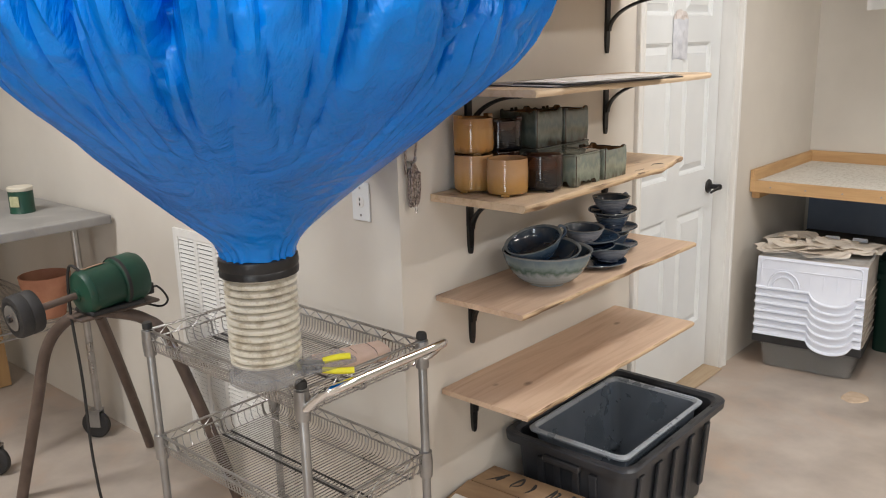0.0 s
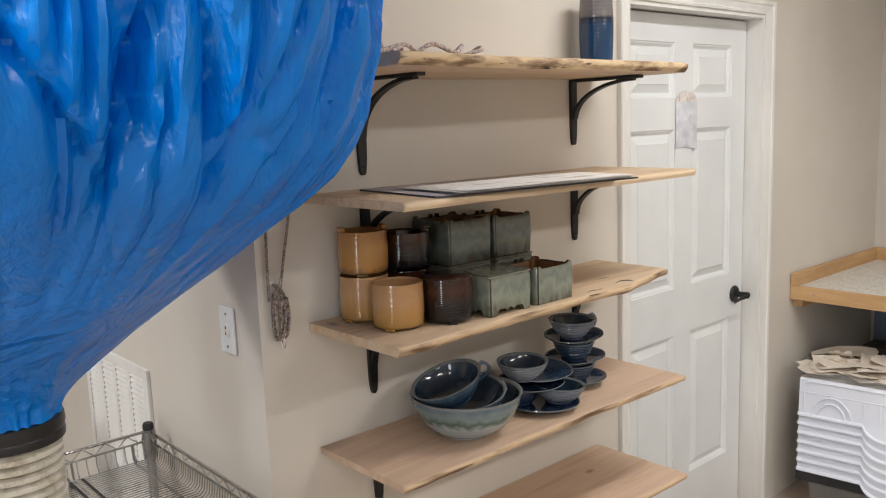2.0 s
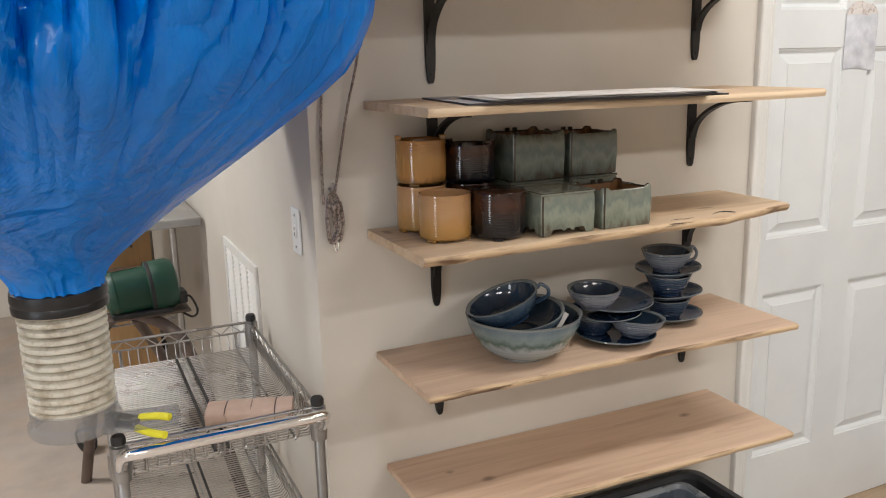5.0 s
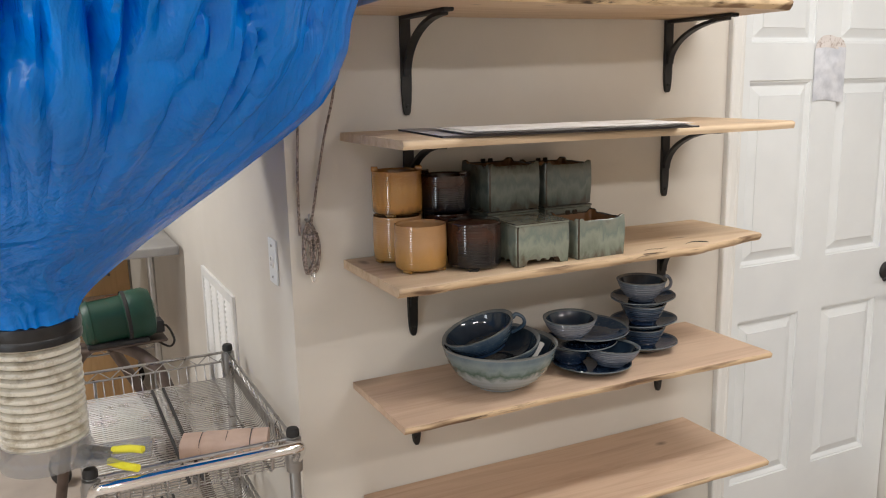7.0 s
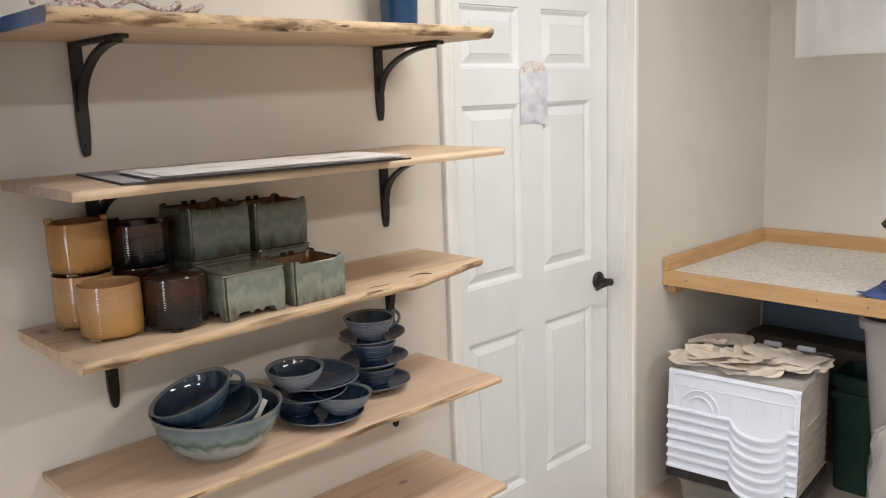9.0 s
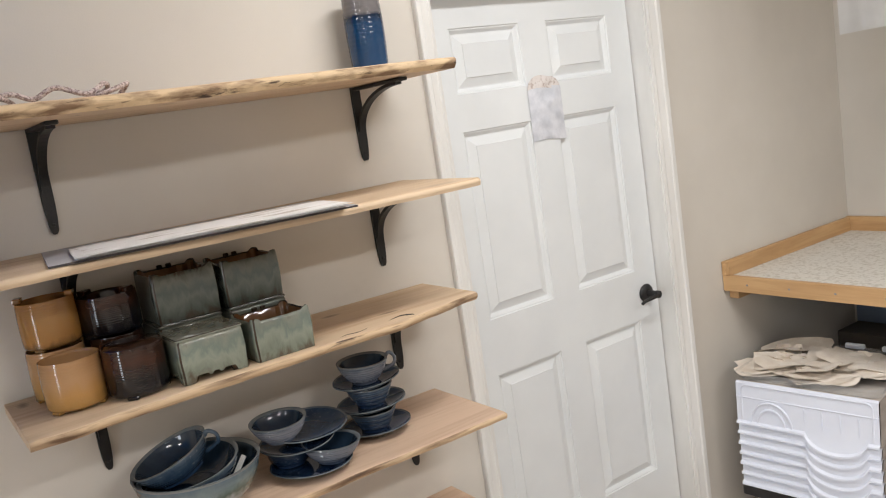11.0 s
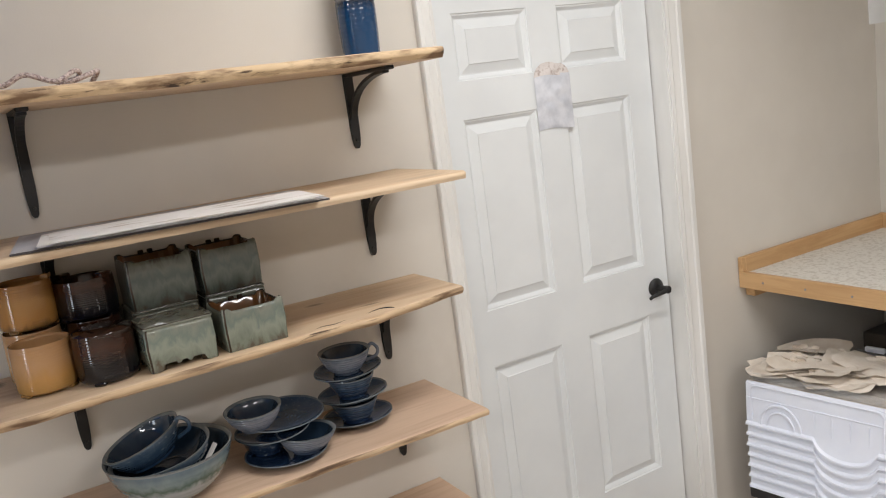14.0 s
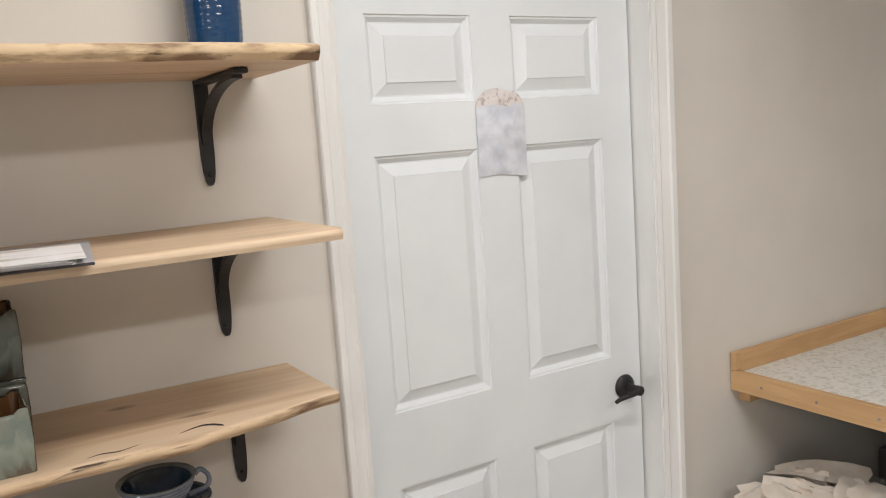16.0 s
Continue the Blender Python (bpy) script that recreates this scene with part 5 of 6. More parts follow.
for c in (0.22, 0.52, 0.8):
    ring = [((c - 0.5) * 0.20, 0.0445 * math.copysign(abs(math.cos(a)) ** 0.6, math.cos(a)), 0.0235 + 0.0195 * math.copysign(abs(math.sin(a)) ** 0.7, math.sin(a))) for a in [2 * math.pi * k / 28 for k in range(28)]]
    part("band", tube(ring, 0.0012, 6, True), M_INK, pk, smooth=True)

# spring clamp that holds the hose to the cart
cl = base("spring_clamp", pose(0.128, 1.215, 0.917, 0, 0, -46), "spring clamp with yellow grips holding the hose to the cart", "clamp")
part("jaw", box(-0.012, 0.012, -0.03, 0.055, 0.004, 0.010, bevel=0.002), M_STEEL, cl)
part("jaw", box(-0.012, 0.012, -0.03, 0.055, -0.014, -0.008, bevel=0.002), M_STEEL, cl)
part("pivot", lathe([(0, -0.016), (0.007, -0.016), (0.007, 0.012), (0, 0.012)], 16, centre=(0, 0.04, 0)), M_STEEL, cl, smooth=True)
part("grip", tube(smooth_path([(-0.006, 0.05, 0.008), (-0.014, 0.085, 0.013), (-0.018, 0.115, 0.013)]), 0.008, 12), M_YELLOW, cl, "yellow rubber grip", smooth=True)
part("grip", tube(smooth_path([(0.006, 0.05, -0.010), (0.011, 0.09, -0.012), (0.012, 0.125, -0.011)]), 0.008, 12), M_YELLOW, cl, "yellow rubber grip", smooth=True)


# ---- motor on its pipe stand ----
def grinder_stand():
    g = base("polishing_motor", pose(0, 0, 0), "dark green electric motor with a buffing wheel on a bent-pipe stand", "motor")
    part("leg", tube(smooth_path([(-1.52, 1.11, 0.0), (-1.405, 1.175, 0.40), (-1.345, 1.21, 0.61), (-1.28, 1.255, 0.715), (-1.21, 1.32, 0.757), (-1.11, 1.385, 0.757), (-1.03, 1.44, 0.735), (-0.985, 1.49, 0.66), (-0.93, 1.57, 0.35), (-0.875, 1.645, 0.0)], 8), 0.021, 14), M_PIPE, g, smooth=True)
    part("leg", tube(smooth_path([(-1.175, 1.345, 0.745), (-1.27, 1.43, 0.55), (-1.40, 1.545, 0.27), (-1.525, 1.652, 0.0)], 6), 0.019, 14), M_PIPE, g, smooth=True)
    ax = Vector((0.05, -1.0, 0.0)).normalized()
    ctr = Vector((-1.11, 1.36, 0.868))
    turn = pose(*ctr, 0, 0, math.degrees(math.atan2(ax.y, ax.x))) @ pose(0, 0, 0, 0, 95, 0)
    part("mount_plate", box(-0.16, 0.14, -0.055, 0.055, 0.775, 0.785, bevel=0.003, m=pose(ctr.x, ctr.y, 0, 0, 0, math.degrees(math.atan2(ax.y, ax.x)))), M_PIPE, g)
    part("foot", box(-0.10, 0.10, -0.06, 0.06, 0.785, 0.803, bevel=0.004, m=pose(ctr.x, ctr.y, 0, 0, 0, math.degrees(math.atan2(ax.y, ax.x)))), M_BLACKPLASTIC, g)
    body = part("motor_body", lathe([(0, -0.128), (0.05, -0.128), (0.078, -0.12), (0.088, -0.10), (0.088, -0.035), (0.085, -0.03), (0.077, -0.026), (0.077, 0.078), (0.08, 0.08), (0.08, 0.09), (0.072, 0.104), (0.045, 0.112), (0.022, 0.114), (0.022, 0.12), (0, 0.12)], 40, m=turn), M_GREENPAINT, g, smooth=True)
    part("end_band", lathe([(0.0885, -0.042), (0.0895, -0.04), (0.0895, -0.031), (0.0882, -0.029)], 40, m=turn), M_RUBBER, body, "dark seam band")
    part("name_plate", box(-0.005, 0.075, -0.022, 0.022, 0.0765, 0.0785, m=pose(*ctr, 0, 0, math.degrees(math.atan2(ax.y, ax.x))) @ pose(0, 0, 0, 0, 5, 0) @ pose(0, 0, 0, 14, 0, 0)), surface("worn_label", (0.32, 0.20, 0.13), (0.45, 0.30, 0.2), 20, 0.7), body, "worn tan label")
    part("shaft", lathe([(0, 0.11), (0.012, 0.11), (0.012, 0.345), (0, 0.345)], 16, m=turn), M_PIPE, g, smooth=True)
    wh = part("buffing_wheel", lathe([(0, 0.255), (0.058, 0.255), (0.069, 0.26), (0.072, 0.268), (0.072, 0.292), (0.069, 0.296), (0.072, 0.30), (0.072, 0.326), (0.069, 0.334), (0.058, 0.338), (0.05, 0.336), (0.038, 0.333), (0, 0.333)], 36, m=turn), M_RUBBER, g, "black double buffing wheel", smooth=True)
    hub = part("hub", lathe([(0.042, 0.3335), (0.044, 0.338), (0.038, 0.341), (0.02, 0.339), (0, 0.339)], 28, m=turn), M_STEEL, wh, "pale metal hub", smooth=True)
    part("nut", lathe([(0.013, 0.3385), (0.013, 0.35), (0.008, 0.353), (0, 0.353)], 6, m=turn), M_RUBBER, hub)
    e = ctr + ax * 0.03
    part("cord", tube(smooth_path([(e.x + 0.01, e.y - 0.06, 0.93), (e.x - 0.03, e.y - 0.085, 0.95), (e.x - 0.04, e.y - 0.095, 0.80), (e.x - 0.01, e.y - 0.10, 0.55), (e.x + 0.01, e.y - 0.11, 0.25), (e.x + 0.05, e.y - 0.10, 0.04), (e.x + 0.16, e.y - 0.04, 0.006), (e.x + 0.32, e.y + 0.12, 0.006)], 10), 0.005, 8), M_RUBBER, g, "black power cord", smooth=True)
    f = ctr - ax * 0.13
    part("lead_loop", tube(smooth_path([(f.x, f.y, 0.80), (f.x + 0.04, f.y + 0.03, 0.83), (f.x + 0.075, f.y + 0.05, 0.785), (f.x + 0.05, f.y + 0.035, 0.755), (f.x - 0.01, f.y, 0.765)], 8), 0.004, 8), M_RUBBER, g, smooth=True)
    part("junction_box", box(-0.155, -0.09, -0.035, 0.035, 0.803, 0.845, bevel=0.004, m=pose(ctr.x, ctr.y, 0, 0, 0, math.degrees(math.atan2(ax.y, ax.x)))), M_BLACKPLASTIC, g)


grinder_stand()


# ---- work table in the alcove ----
def rolling_table():
    t = base("rolling_table", pose(0, 0, 0), "grey-topped work table with chrome legs on casters", "table")
    x0, x1, y0, y1 = -3.05, -1.645, 1.06, 1.665
    part("tabletop", box(x0, x1, y0, y1, 0.965, 1.003, bevel=0.006, seg=2), M_TABLETOP, t)
    for px in (x0 + 0.13, x1 - 0.13):
        for py in (y0 + 0.075, y1 - 0.105):
            part("leg", lathe([(0, 0.13), (0.0155, 0.13), (0.0155, 0.964), (0, 0.964)], 18, centre=(px, py, 0)), M_CHROME, t, smooth=True)
            w = part("caster", lathe([(0, -0.015), (0.045, -0.015), (0.058, -0.013), (0.063, -0.007), (0.063, 0.007), (0.058, 0.013), (0.045, 0.015), (0, 0.015)], 26, m=pose(px - 0.015, py - 0.01, 0.063, 90, 0, 35)), M_RUBBER, t, "black rubber caster", smooth=True)
            bm = bmesh.new()
            for s in (-1, 1):
                add_box(bm, -0.02, 0.03, s * 0.02 - 0.002, s * 0.02 + 0.002, 0.055, 0.128, m=pose(px - 0.015, py - 0.01, 0, 0, 0, 35))
            add_box(bm, -0.022, 0.032, -0.022, 0.022, 0.126, 0.134, m=pose(px - 0.015, py - 0.01, 0, 0, 0, 35))
            part("fork", bm, M_STEEL, w)
    rim = bmesh.new()
    for yy in (y0 + 0.075, y1 - 0.105):
        for z in (0.575, 0.547):
            add_tube(rim, [(x0 + 0.13, yy, z), (x1 - 0.13, yy, z)], 0.004, 8)
    for xx in (x0 + 0.13, x1 - 0.13):
        for z in (0.575, 0.547):
            add_tube(rim, [(xx, y0 + 0.075, z), (xx, y1 - 0.105, z)], 0.004, 8)
        add_tube(rim, [(xx, y0 + 0.075 + (y1 - y0 - 0.18) * i / 14, 0.573 - 0.024 * (i % 2)) for i in range(15)], 0.002, 6)
    sh = part("wire_shelf", rim, M_CHROME, t, smooth=True)
    for i in range(52):
        x = x0 + 0.15 + (x1 - x0 - 0.30) * i / 51
        part("wire", tube([(x, y0 + 0.075, 0.578), (x, y1 - 0.105, 0.578)], 0.0016, 5), M_CHROME, sh)


rolling_table()
can = base("green_tin", pose(-2.03, 1.47, 1.003), "small green tin with a cream lid on the table", "tin")
part("body", lathe([(0, 0), (0.05, 0), (0.051, 0.003), (0.049, 0.006), (0.049, 0.094), (0, 0.094)], 32), M_GREENPAINT, can, smooth=True)
part("lid", lathe([(0.05, 0.094), (0.0515, 0.096), (0.0515, 0.108), (0.048, 0.111), (0, 0.109)], 32), surface("cream_tin_lid", (0.62, 0.57, 0.46), (0.7, 0.65, 0.54), 9, 0.5), can, smooth=True)
part("label", box(-0.02, 0.02, -0.0505, -0.0488, 0.03, 0.075, m=pose(0, 0, 0, 0, 0, 35)), surface("pale_label", (0.36, 0.36, 0.2), (0.5, 0.48, 0.3), 60, 0.6), can)
pot = base("flower_pot", pose(-1.86, 1.45, 0.580), "terracotta flower pot on the lower wire shelf", "flower pot")
part("body", lathe([(0, 0), (0.062, 0), (0.064, 0.004), (0.086, 0.13), (0.096, 0.132), (0.102, 0.18), (0.094, 0.18), (0.089, 0.135), (0.06, 0.012), (0, 0.012)], 40), M_TERRACOTTA, pot, smooth=True)
ply = base("plywood_panel", pose(-2.72, 1.33, 0.005, 0, -4, 0), "pegged plywood panel leaning under the table", "panel")
part("sheet", box(-0.009, 0.009, -0.25, 0.22, 0, 0.90, bevel=0.002), M_PLYWOOD, ply)
for i in range(3):
    for j in range(6):
        part("hole", lathe([(0, 0.0096), (0.008, 0.0096)], 12, m=pose(0, -0.14 + 0.13 * i, 0.12 + 0.14 * j, 0, 90, 0)), M_BLACKPLASTIC, ply)


# ---- corner counter ----
def corner_counter():
    c = base("work_counter", pose(0, 0, 0), "built-in counter with a speckled top and fir edging", "counter")
    x1 = 2.2
    part("worktop", box(0.034, x1, 4.243, 5.092, 0.90, 0.928), M_COUNTER, c)
    part("front_edge", box(0.015, x1, 4.222, 4.2425, 0.874, 0.934, bevel=0.002), M_TRIMWOOD, c, "fir front edging")
    part("side_upstand", box(0.0145, 0.0335, 4.243, 5.092, 0.874, 0.987, bevel=0.002), M_TRIMWOOD_Y, c)
    part("end_upstand", box(0.0148, 0.0332, 4.2218, 4.2428, 0.9342, 0.987, bevel=0.002), M_TRIMWOOD, c)
    part("back_upstand", box(0.0145, x1, 5.0925, 5.113, 0.874, 0.989, bevel=0.002), M_TRIMWOOD, c)
    part("cleat", box(0.0145, 0.055, 4.255, 5.09, 0.838, 0.8735, bevel=0.002), M_TRIMWOOD_Y, c)
    part("cleat", box(0.0555, x1, 5.075, 5.113, 0.838, 0.8735, bevel=0.002), M_TRIMWOOD, c)
    for px in (x1 - 0.09,):
        part("leg", box(px, px + 0.088, 4.25, 4.338, 0, 0.8735, bevel=0.003), M_PLYWOOD, c)
    for k in range(7):
        part("screw", lathe([(0, 0.0012), (0.004, 0.0012), (0.0042, 0)], 10, m=pose(0.12 + 0.17 * k, 4.2219, 0.904, 90, 0, 0)), M_STEEL, c)
    return c


corner_counter()


def white_tray(m, label, top=0.05):
    """Nesting white bin: one skirt face with a scooped thumb bay; top: height of its upper front."""
    t = base("white_bin", m, label, "bin", "nested white plastic bins")
    a, d = 0.247, 0.36
    bm = bmesh.new()
    n = 54

    def lower(x):
        s = (x - 0.105) / 0.1
        return -0.052 * math.sqrt(max(0, 1 - s * s)) if abs(s) < 1 else 0.0

    def outx(x):
        s = (x - 0.105) / 0.1
        return 0.012 * math.sqrt(max(0, 1 - s * s)) if abs(s) < 1 else 0.0

    cols = []
    for i in range(n + 1):
        x = -a + 2 * a * i / n
        lo, o = lower(x), outx(x)
        up = o if top < 0.1 else 0.0
        cols.append([bm.verts.new(p) for p in ((x, 0.014 - up, top), (x, 0.004 - up, top - 0.006), (x, -0.002 - up, max(0.016 + lo, min(top - 0.012, 0.045 + lo * 0.6))), (x, -0.004 - o, 0.012 + lo), (x, -0.014 - o, 0.006 + lo), (x, -0.015 - o, lo), (x, 0.02, 0.0 + lo * 0.6))])
    for p, q in zip(cols, cols[1:]):
        for k in range(6):
            bm.faces.new([p[k], q[k], q[k + 1], p[k + 1]])
    part("front", bm, M_BINWHITE, t, smooth=True)
    bm = bmesh.new()
    for s in (-1, 1):
        v = [bm.verts.new(p) for p in ((s * a, 0.014, top), (s * a, d, top), (s * a, d, 0), (s * a, 0.0, 0.0), (s * (a + 0.008), -0.008, 0.006), (s * (a + 0.008), d, 0.006))]
        bm.faces.new([v[0], v[1], v[2], v[3]])
        bm.faces.new([v[3], v[2], v[5], v[4]])
    bm.faces.new([bm.verts.new(p) for p in ((-a, d, 0), (a, d, 0), (a, d, top), (-a, d, top))])
    bm.faces.new([bm.verts.new(p) for p in ((-a, 0.014, top - 0.001), (a, 0.014, top - 0.001), (a, d, top - 0.001), (-a, d, top - 0.001))])
    part("sides", bm, M_BINSIDE, t, "side of the white bin, tinted beige as shade")
    return t


BIN = pose(0.382, 4.105, 0, 0, 0, 7)
clear_box = open_tub("clear_bin", BIN @ pose(0, 0.22, 0.0), 0.235, 0.20, 0.138, 0.205, 0.17, M_FROST, 0.004, "clear plastic bin at the bottom of a stack on the floor", "bin", lip=0.012, rim_h=0.015, corner=0.03)
bt = base("black_tray", BIN @ pose(0, 0.0, 0.1505), "black plastic tray under a stack of white bins", "tray")
bm = box(-0.255, 0.255, -0.002, 0.37, -0.012, 0.034, bevel=0.008, seg=2)
part("tray", bm, M_BLACKPLASTIC, bt)
for k in range(6):
    z = 0.186 + 0.040 * k
    white_tray(BIN @ pose(0, 0.002 * (k % 2), z), "white plastic bin nested in a tall stack", top=0.039)
last = white_tray(BIN @ pose(0, 0.0, 0.426), "upturned white plastic bin at the top of a stack", top=0.158)
for k in range(2):
    part("arch", tube([(-0.119 + (0.074 - 0.024 * k) * math.cos(math.pi * i / 20), -0.003, 0.004 + (0.088 - 0.026 * k) * math.sin(math.pi * i / 20)) for i in range(21)], 0.0045, 8), M_BINWHITE, last, smooth=True)
border = []
for cx, cz, q in ((0.205, 0.125, 0), (-0.205, 0.125, 1)):
    border += [(cx + 0.022 * math.cos(math.pi / 2 * (q + i / 5)), 0.003 - 0.05 * (0.02 * math.sin(math.pi / 2 * (q + i / 5)) - 0.02), cz + 0.022 * math.sin(math.pi / 2 * (q + i / 5))) for i in range(6)]
part("border", tube([(0.227, -0.004, 0.02)] + border + [(-0.227, -0.004, 0.02)], 0.004, 8), M_BINWHITE, last, smooth=True)
part("seam", box(-0.248, 0.248, -0.001, 0.004, 0.098, 0.102, bevel=0.001), M_BINWHITE, last)
for k in range(4):
    part("rib", box(0.0 + 0.06 * k, 0.003 + 0.06 * k, -0.003, 0.002, 0.02, 0.09), M_BINWHITE, last)
topbin = open_tub("clear_bin", BIN @ pose(0.0, 0.205, 0.585), 0.256, 0.202, 0.034, 0.244, 0.188, M_FROST, 0.003, "frosted clear bin full of crumpled tissue paper", "bin", lip=0.010, rim_h=0.012, corner=0.03)
for sx in (-0.13, 0.02, 0.15):
    part("latch", box(sx - 0.035, sx + 0.035, 0.186, 0.202, 0.028, 0.048, bevel=0.004), M_BINWHITE, topbin)


def tissue():
    rnd = random.Random(31)
    for k in range(38):
        stand = k >= 27
        u, v = rnd.uniform(-0.16, 0.16), rnd.uniform(-0.09, 0.12)
        if k < 3:
            u, v = rnd.uniform(-0.02, 0.02), rnd.uniform(0.0, 0.02)
        if stand:
            u, v = rnd.uniform(-0.20, 0.12), rnd.uniform(-0.04, 0.12)
        lean = rnd.uniform(50, 95) if stand else rnd.uniform(-3, 3)
        ob = base("tissue_paper", BIN @ pose(u, 0.18 + v, (0.622 if stand else 0.604 + 0.0011 * k), lean, rnd.uniform(-7, 7), rnd.uniform(-50, 50)), "crumpled cream tissue paper heaped in a bin", "paper", "tissue paper")
        bm = bmesh.new()
        n, rim = 7, 22
        w, d = (rnd.uniform(0.018, 0.04), rnd.uniform(0.018, 0.032)) if stand else (0.165, 0.13) if k < 3 else (rnd.uniform(0.09, 0.14), rnd.uniform(0.06, 0.10))
        rag = [1 + rnd.uniform(-0.09, 0.09) for _ in range(rim)]
        curl = rnd.uniform(0.004, 0.018)
        mid = bm.verts.new((0, 0, 0))
        rings = []
        for j in range(1, n + 1):
            ring = []
            for i in range(rim):
                an = 2 * math.pi * i / rim
                c, q = math.cos(an), math.sin(an)
                grow = (j / n) * (1 / max(abs(c), abs(q))) ** 0.8 * (1 + (rag[i] - 1) * j / n)
                x, y = w * grow * c, d * grow * q
                crease = 0.0045 * noise.noise(Vector((x * 32, y * 32, k * 3.3))) + 0.004 * abs(noise.noise(Vector((x * 70, y * 24, k * 1.7))))
                ring.append(bm.verts.new((x, y, crease + curl * (j / n) ** 3 * math.sin(2 * an + k))))
            rings.append(ring)
        for i in range(rim):
            bm.faces.new([mid, rings[0][i], rings[0][(i + 1) % rim]])
            for p, q in zip(rings, rings[1:]):
                bm.faces.new([p[i], q[i], q[(i + 1) % rim], p[(i + 1) % rim]])
        part("leaf", bm, M_PAPER, ob, smooth=True)


tissue()
green = open_tub("green_bin", pose(0.622, 4.76, 0), 0.098, 0.115, 0.50, 0.072, 0.09, M_DARKGREEN, 0.005, "tall dark green plastic bin under the counter", "bin", lip=0.016, rim_h=0.05, corner=0.03)
part("rim_band", box(-0.09, 0.09, -0.112, -0.106, 0.40, 0.43, bevel=0.003), M_DARKGREEN, green)
# added block; its dark brown colour stands in for shadow under the counter
dark = base("shadow_block", pose(0.32, 4.92, 0), "dark brown block standing in for the shadow against the wall under the counter", "box")
part("body", box(-0.27, 0.42, -0.02, 0.15, 0, 0.53, bevel=0.004), surface("dark_brown_shade", (0.05, 0.04, 0.032), (0.08, 0.064, 0.05), 4, 0.8), dark)
blue = base("blue_board", pose(0.9, 5.088, 0, 0, 0, 0), "blue-grey board standing against the wall under the counter", "board")
part("sheet", box(-0.86, 0.86, -0.008, 0.008, 0, 0.83, bevel=0.002), M_BLUEBOARD, blue)
waste = open_tub("waste_bin", pose(1.03, 4.56, 0), 0.29, 0.29, 0.845, 0.205, 0.22, surface("cloudy_grey_plastic", (0.40, 0.38, 0.37), (0.5, 0.48, 0.47), 4, 0.35, transmit=0.25, relief=0.05), 0.005, "large cloudy grey plastic waste bin under the counter", "waste bin", lip=0.012, rim_h=0.035, corner=0.07)


def plastic_bag(m, rx, ry, h, label, seed):
    b = base("plastic_bag", m, label, "plastic bag")
    bm = bmesh.new()
    rings = []
    n, seg = 34, 48
    for j in range(n + 1):
        v = j / n
        if v < 0.72:
            r = 0.75 + 0.3 * math.sin(math.pi * v / 0.72 * 0.8)
        else:
            r = max(0.12, 0.85 - (v - 0.72) * 5.2) if v < 0.87 else 0.14 + (v - 0.87) * 2.6
        row = []
        for i in range(seg):
            a = 2 * math.pi * i / seg
            k = 1 + 0.16 * noise.noise(Vector((math.cos(a) * 2, math.sin(a) * 2, v * 5 + seed))) + 0.07 * noise.noise(Vector((math.cos(a) * 7, math.sin(a) * 7, v * 9 + seed)))
            row.append(bm.verts.new((rx * r * k * math.cos(a), ry * r * k * math.sin(a), h * v)))
        rings.append(row)
    for p, q in zip(rings, rings[1:]):
        for i in range(seg):
            bm.faces.new([p[i], p[(i + 1) % seg], q[(i + 1) % seg], q[i]])
    bm.faces.new(rings[0][::-1])
    part("knot", tube([(rx * 0.2 * math.cos(i * 0.5), ry * 0.2 * math.sin(i * 0.5), h * 0.87 + 0.006 * math.sin(i * 1.7)) for i in range(13)], 0.009, 8), M_PAPERWHITE, b, "twisted knot of the bag", smooth=True)
    part("film", bm, M_FILM, b, smooth=True)


plastic_bag(pose(1.02, 4.14, 0), 0.15, 0.11, 0.73, "knotted milky plastic bag standing before the waste bin", 3)
plastic_bag(pose(0.735, 4.62, 0), 0.03, 0.05, 0.30, "small crumpled white plastic bag on the floor", 8)


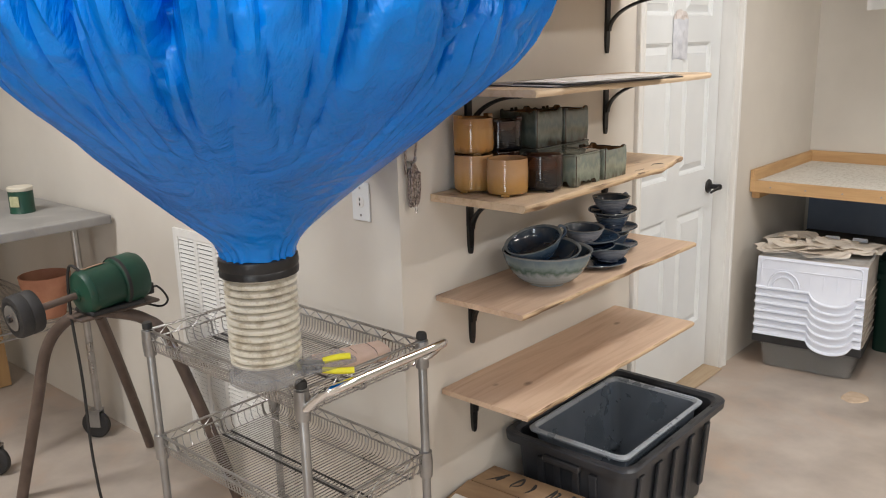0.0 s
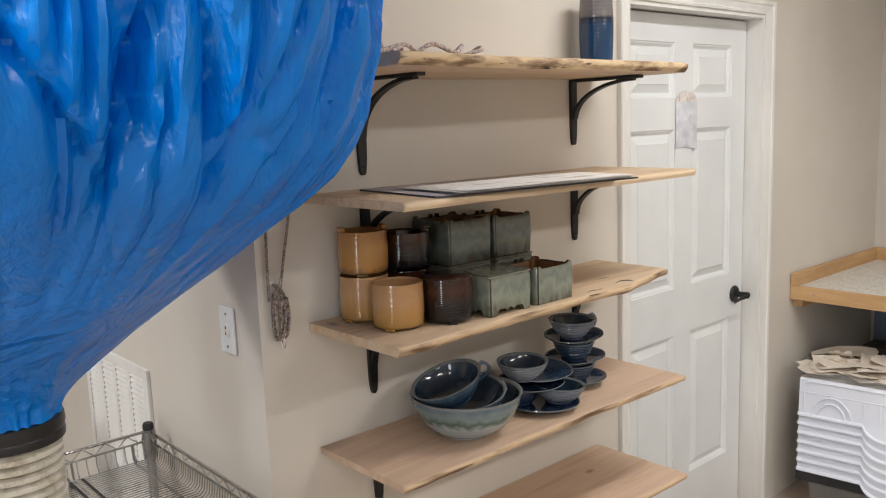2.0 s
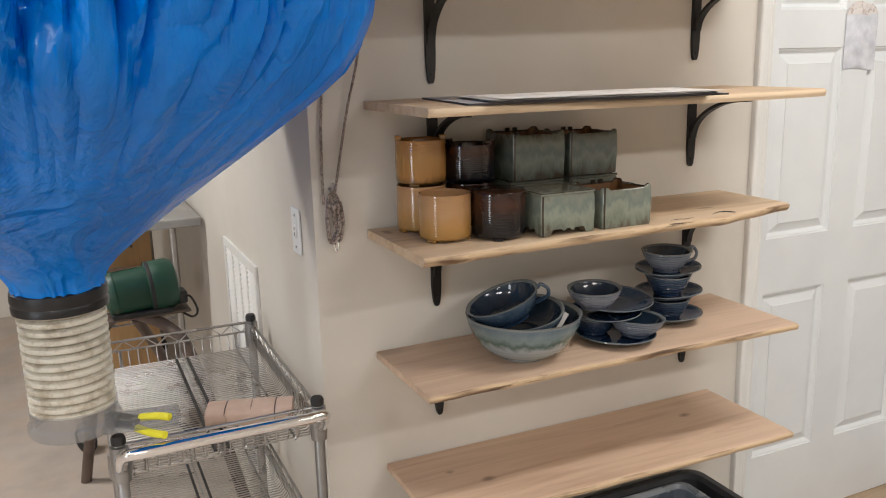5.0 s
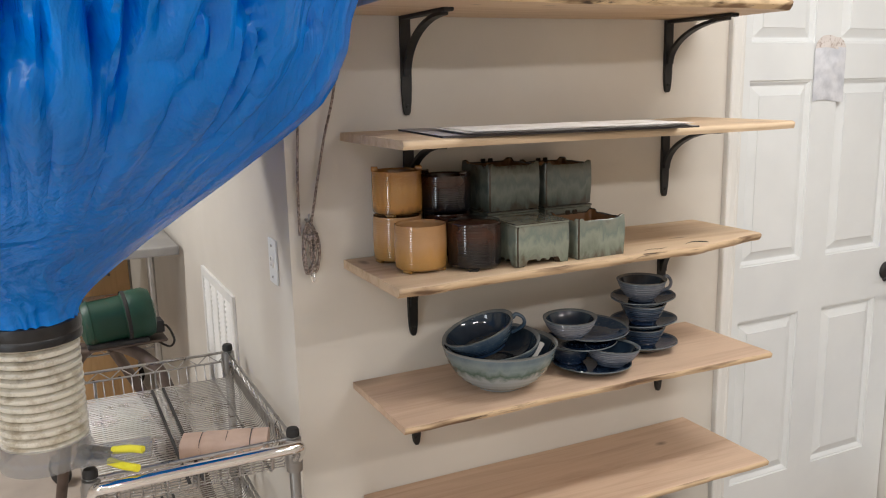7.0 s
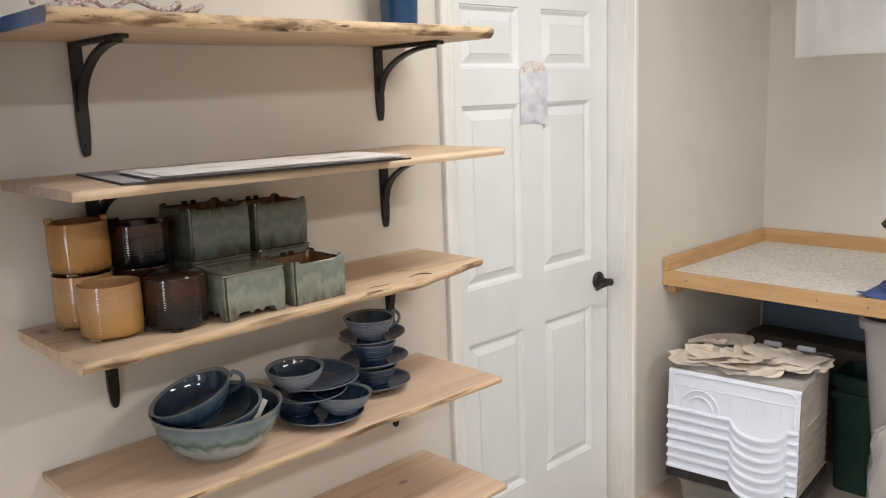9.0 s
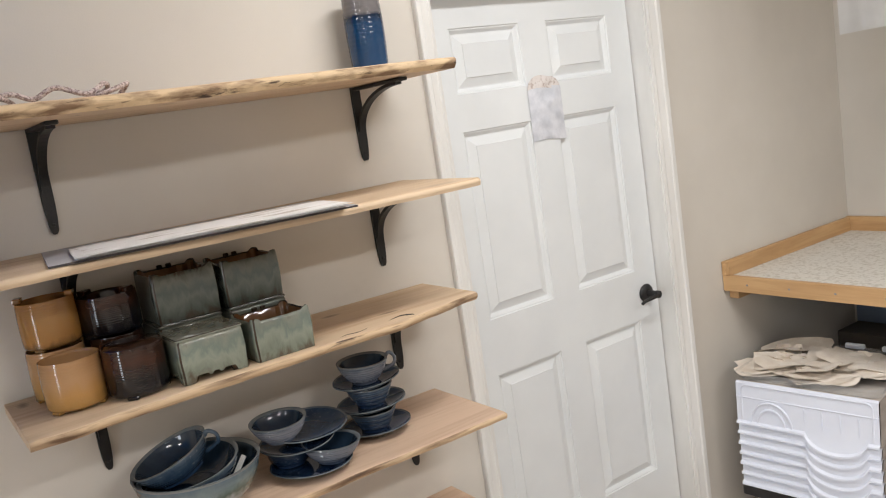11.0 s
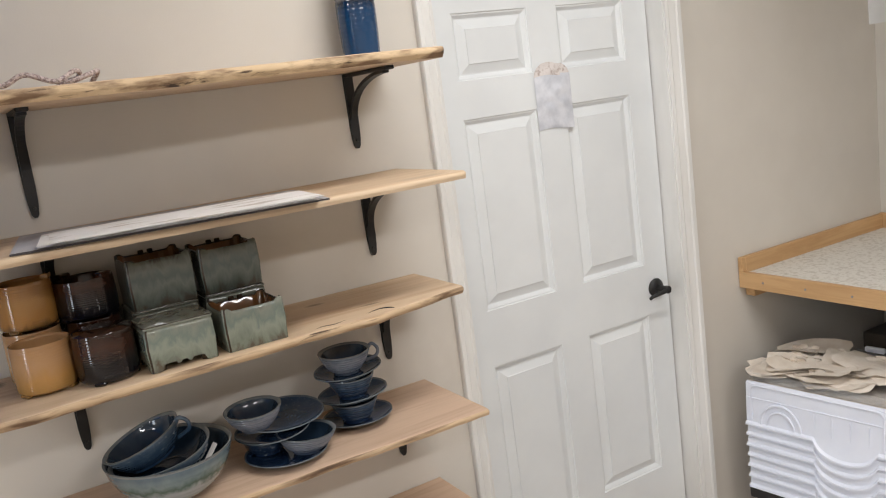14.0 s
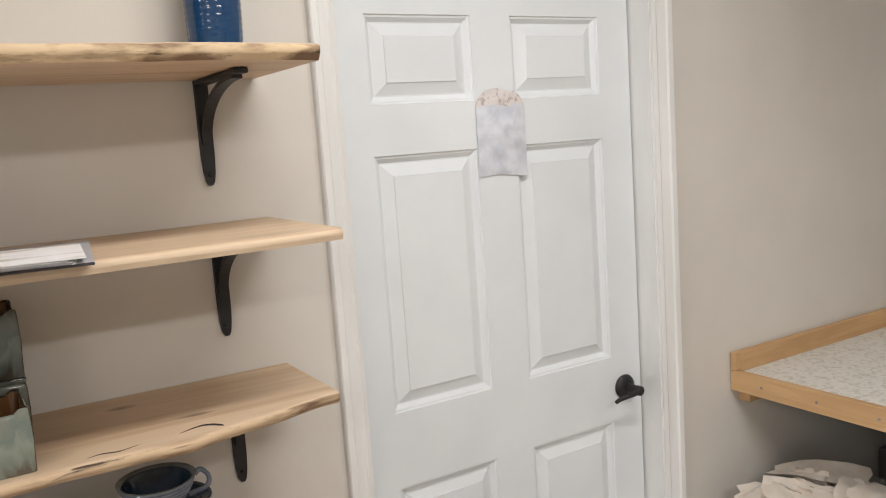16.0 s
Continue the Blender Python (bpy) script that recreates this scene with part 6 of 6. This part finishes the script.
def towel_heap():
    t = base("draped_towel", pose(0.985, 4.44, 0.928), "blue towel draped over a black-gripped object on the counter", "towel")
    bm = bmesh.new()
    n = 44
    g = []
    for i in range(n + 1):
        row = []
        for j in range(n + 1):
            x, y = (i / n - 0.5) * 0.47, (j / n - 0.5) * 0.42
            d = math.sqrt((x / 0.2) ** 2 + (y / 0.16) ** 2)
            z = 0.285 * math.sqrt(max(0, 1 - min(1, d) ** 5))
            ang = math.atan2(y, x)
            fold = max(0, d - 0.5) * 0.016 * math.sin(7 * ang + 1.5 * noise.noise(Vector((x * 6, y * 6, 0))))
            z = max(0.004, z + fold + 0.004 * noise.noise(Vector((x * 20, y * 20, 4))))
            k = 1 - 0.28 * min(1, max(0, (d - 0.7)) * 1.2) * (z > 0.03)
            row.append(bm.verts.new((x * k, max(-0.19, y * k), z)))
        g.append(row)
    for i in range(n):
        for j in range(n):
            bm.faces.new([g[i][j], g[i + 1][j], g[i + 1][j + 1], g[i][j + 1]])
    part("cloth", bm, M_TOWEL, t, smooth=True)
    part("black_grip", tube(smooth_path([(-0.185, -0.07, 0.225), (-0.15, -0.06, 0.262), (-0.07, -0.03, 0.305), (0.05, 0, 0.325)]), 0.03, 16), M_BLACKPLASTIC, t, "black rounded grip", smooth=True)


towel_heap()

# pleated sheet hanging over the counter
hs = base("hanging_sheet", pose(0.45, 4.375, 1.748), "white pleated plastic sheet hanging above the counter", "sheet")
bm = bmesh.new()
n = 90
lo, hi = [], []
for i in range(n + 1):
    x = 0.305 * i / n
    y = 0.003 * math.sin(x * 62) + 0.004 * math.sin(x * 23 + 1)
    lo.append(bm.verts.new((x, y, 0.003 * math.sin(x * 9))))
    hi.append(bm.verts.new((x - 0.006, y * 0.7, CEIL - 1.748)))
for i in range(n):
    bm.faces.new([lo[i], lo[i + 1], hi[i + 1], hi[i]])
bmesh.ops.solidify(bm, geom=bm.faces[:], thickness=0.0015)
part("film", bm, surface("white_sheet_plastic", (0.66, 0.65, 0.63), (0.74, 0.73, 0.71), 6, 0.5, relief=0.05), hs, smooth=True)
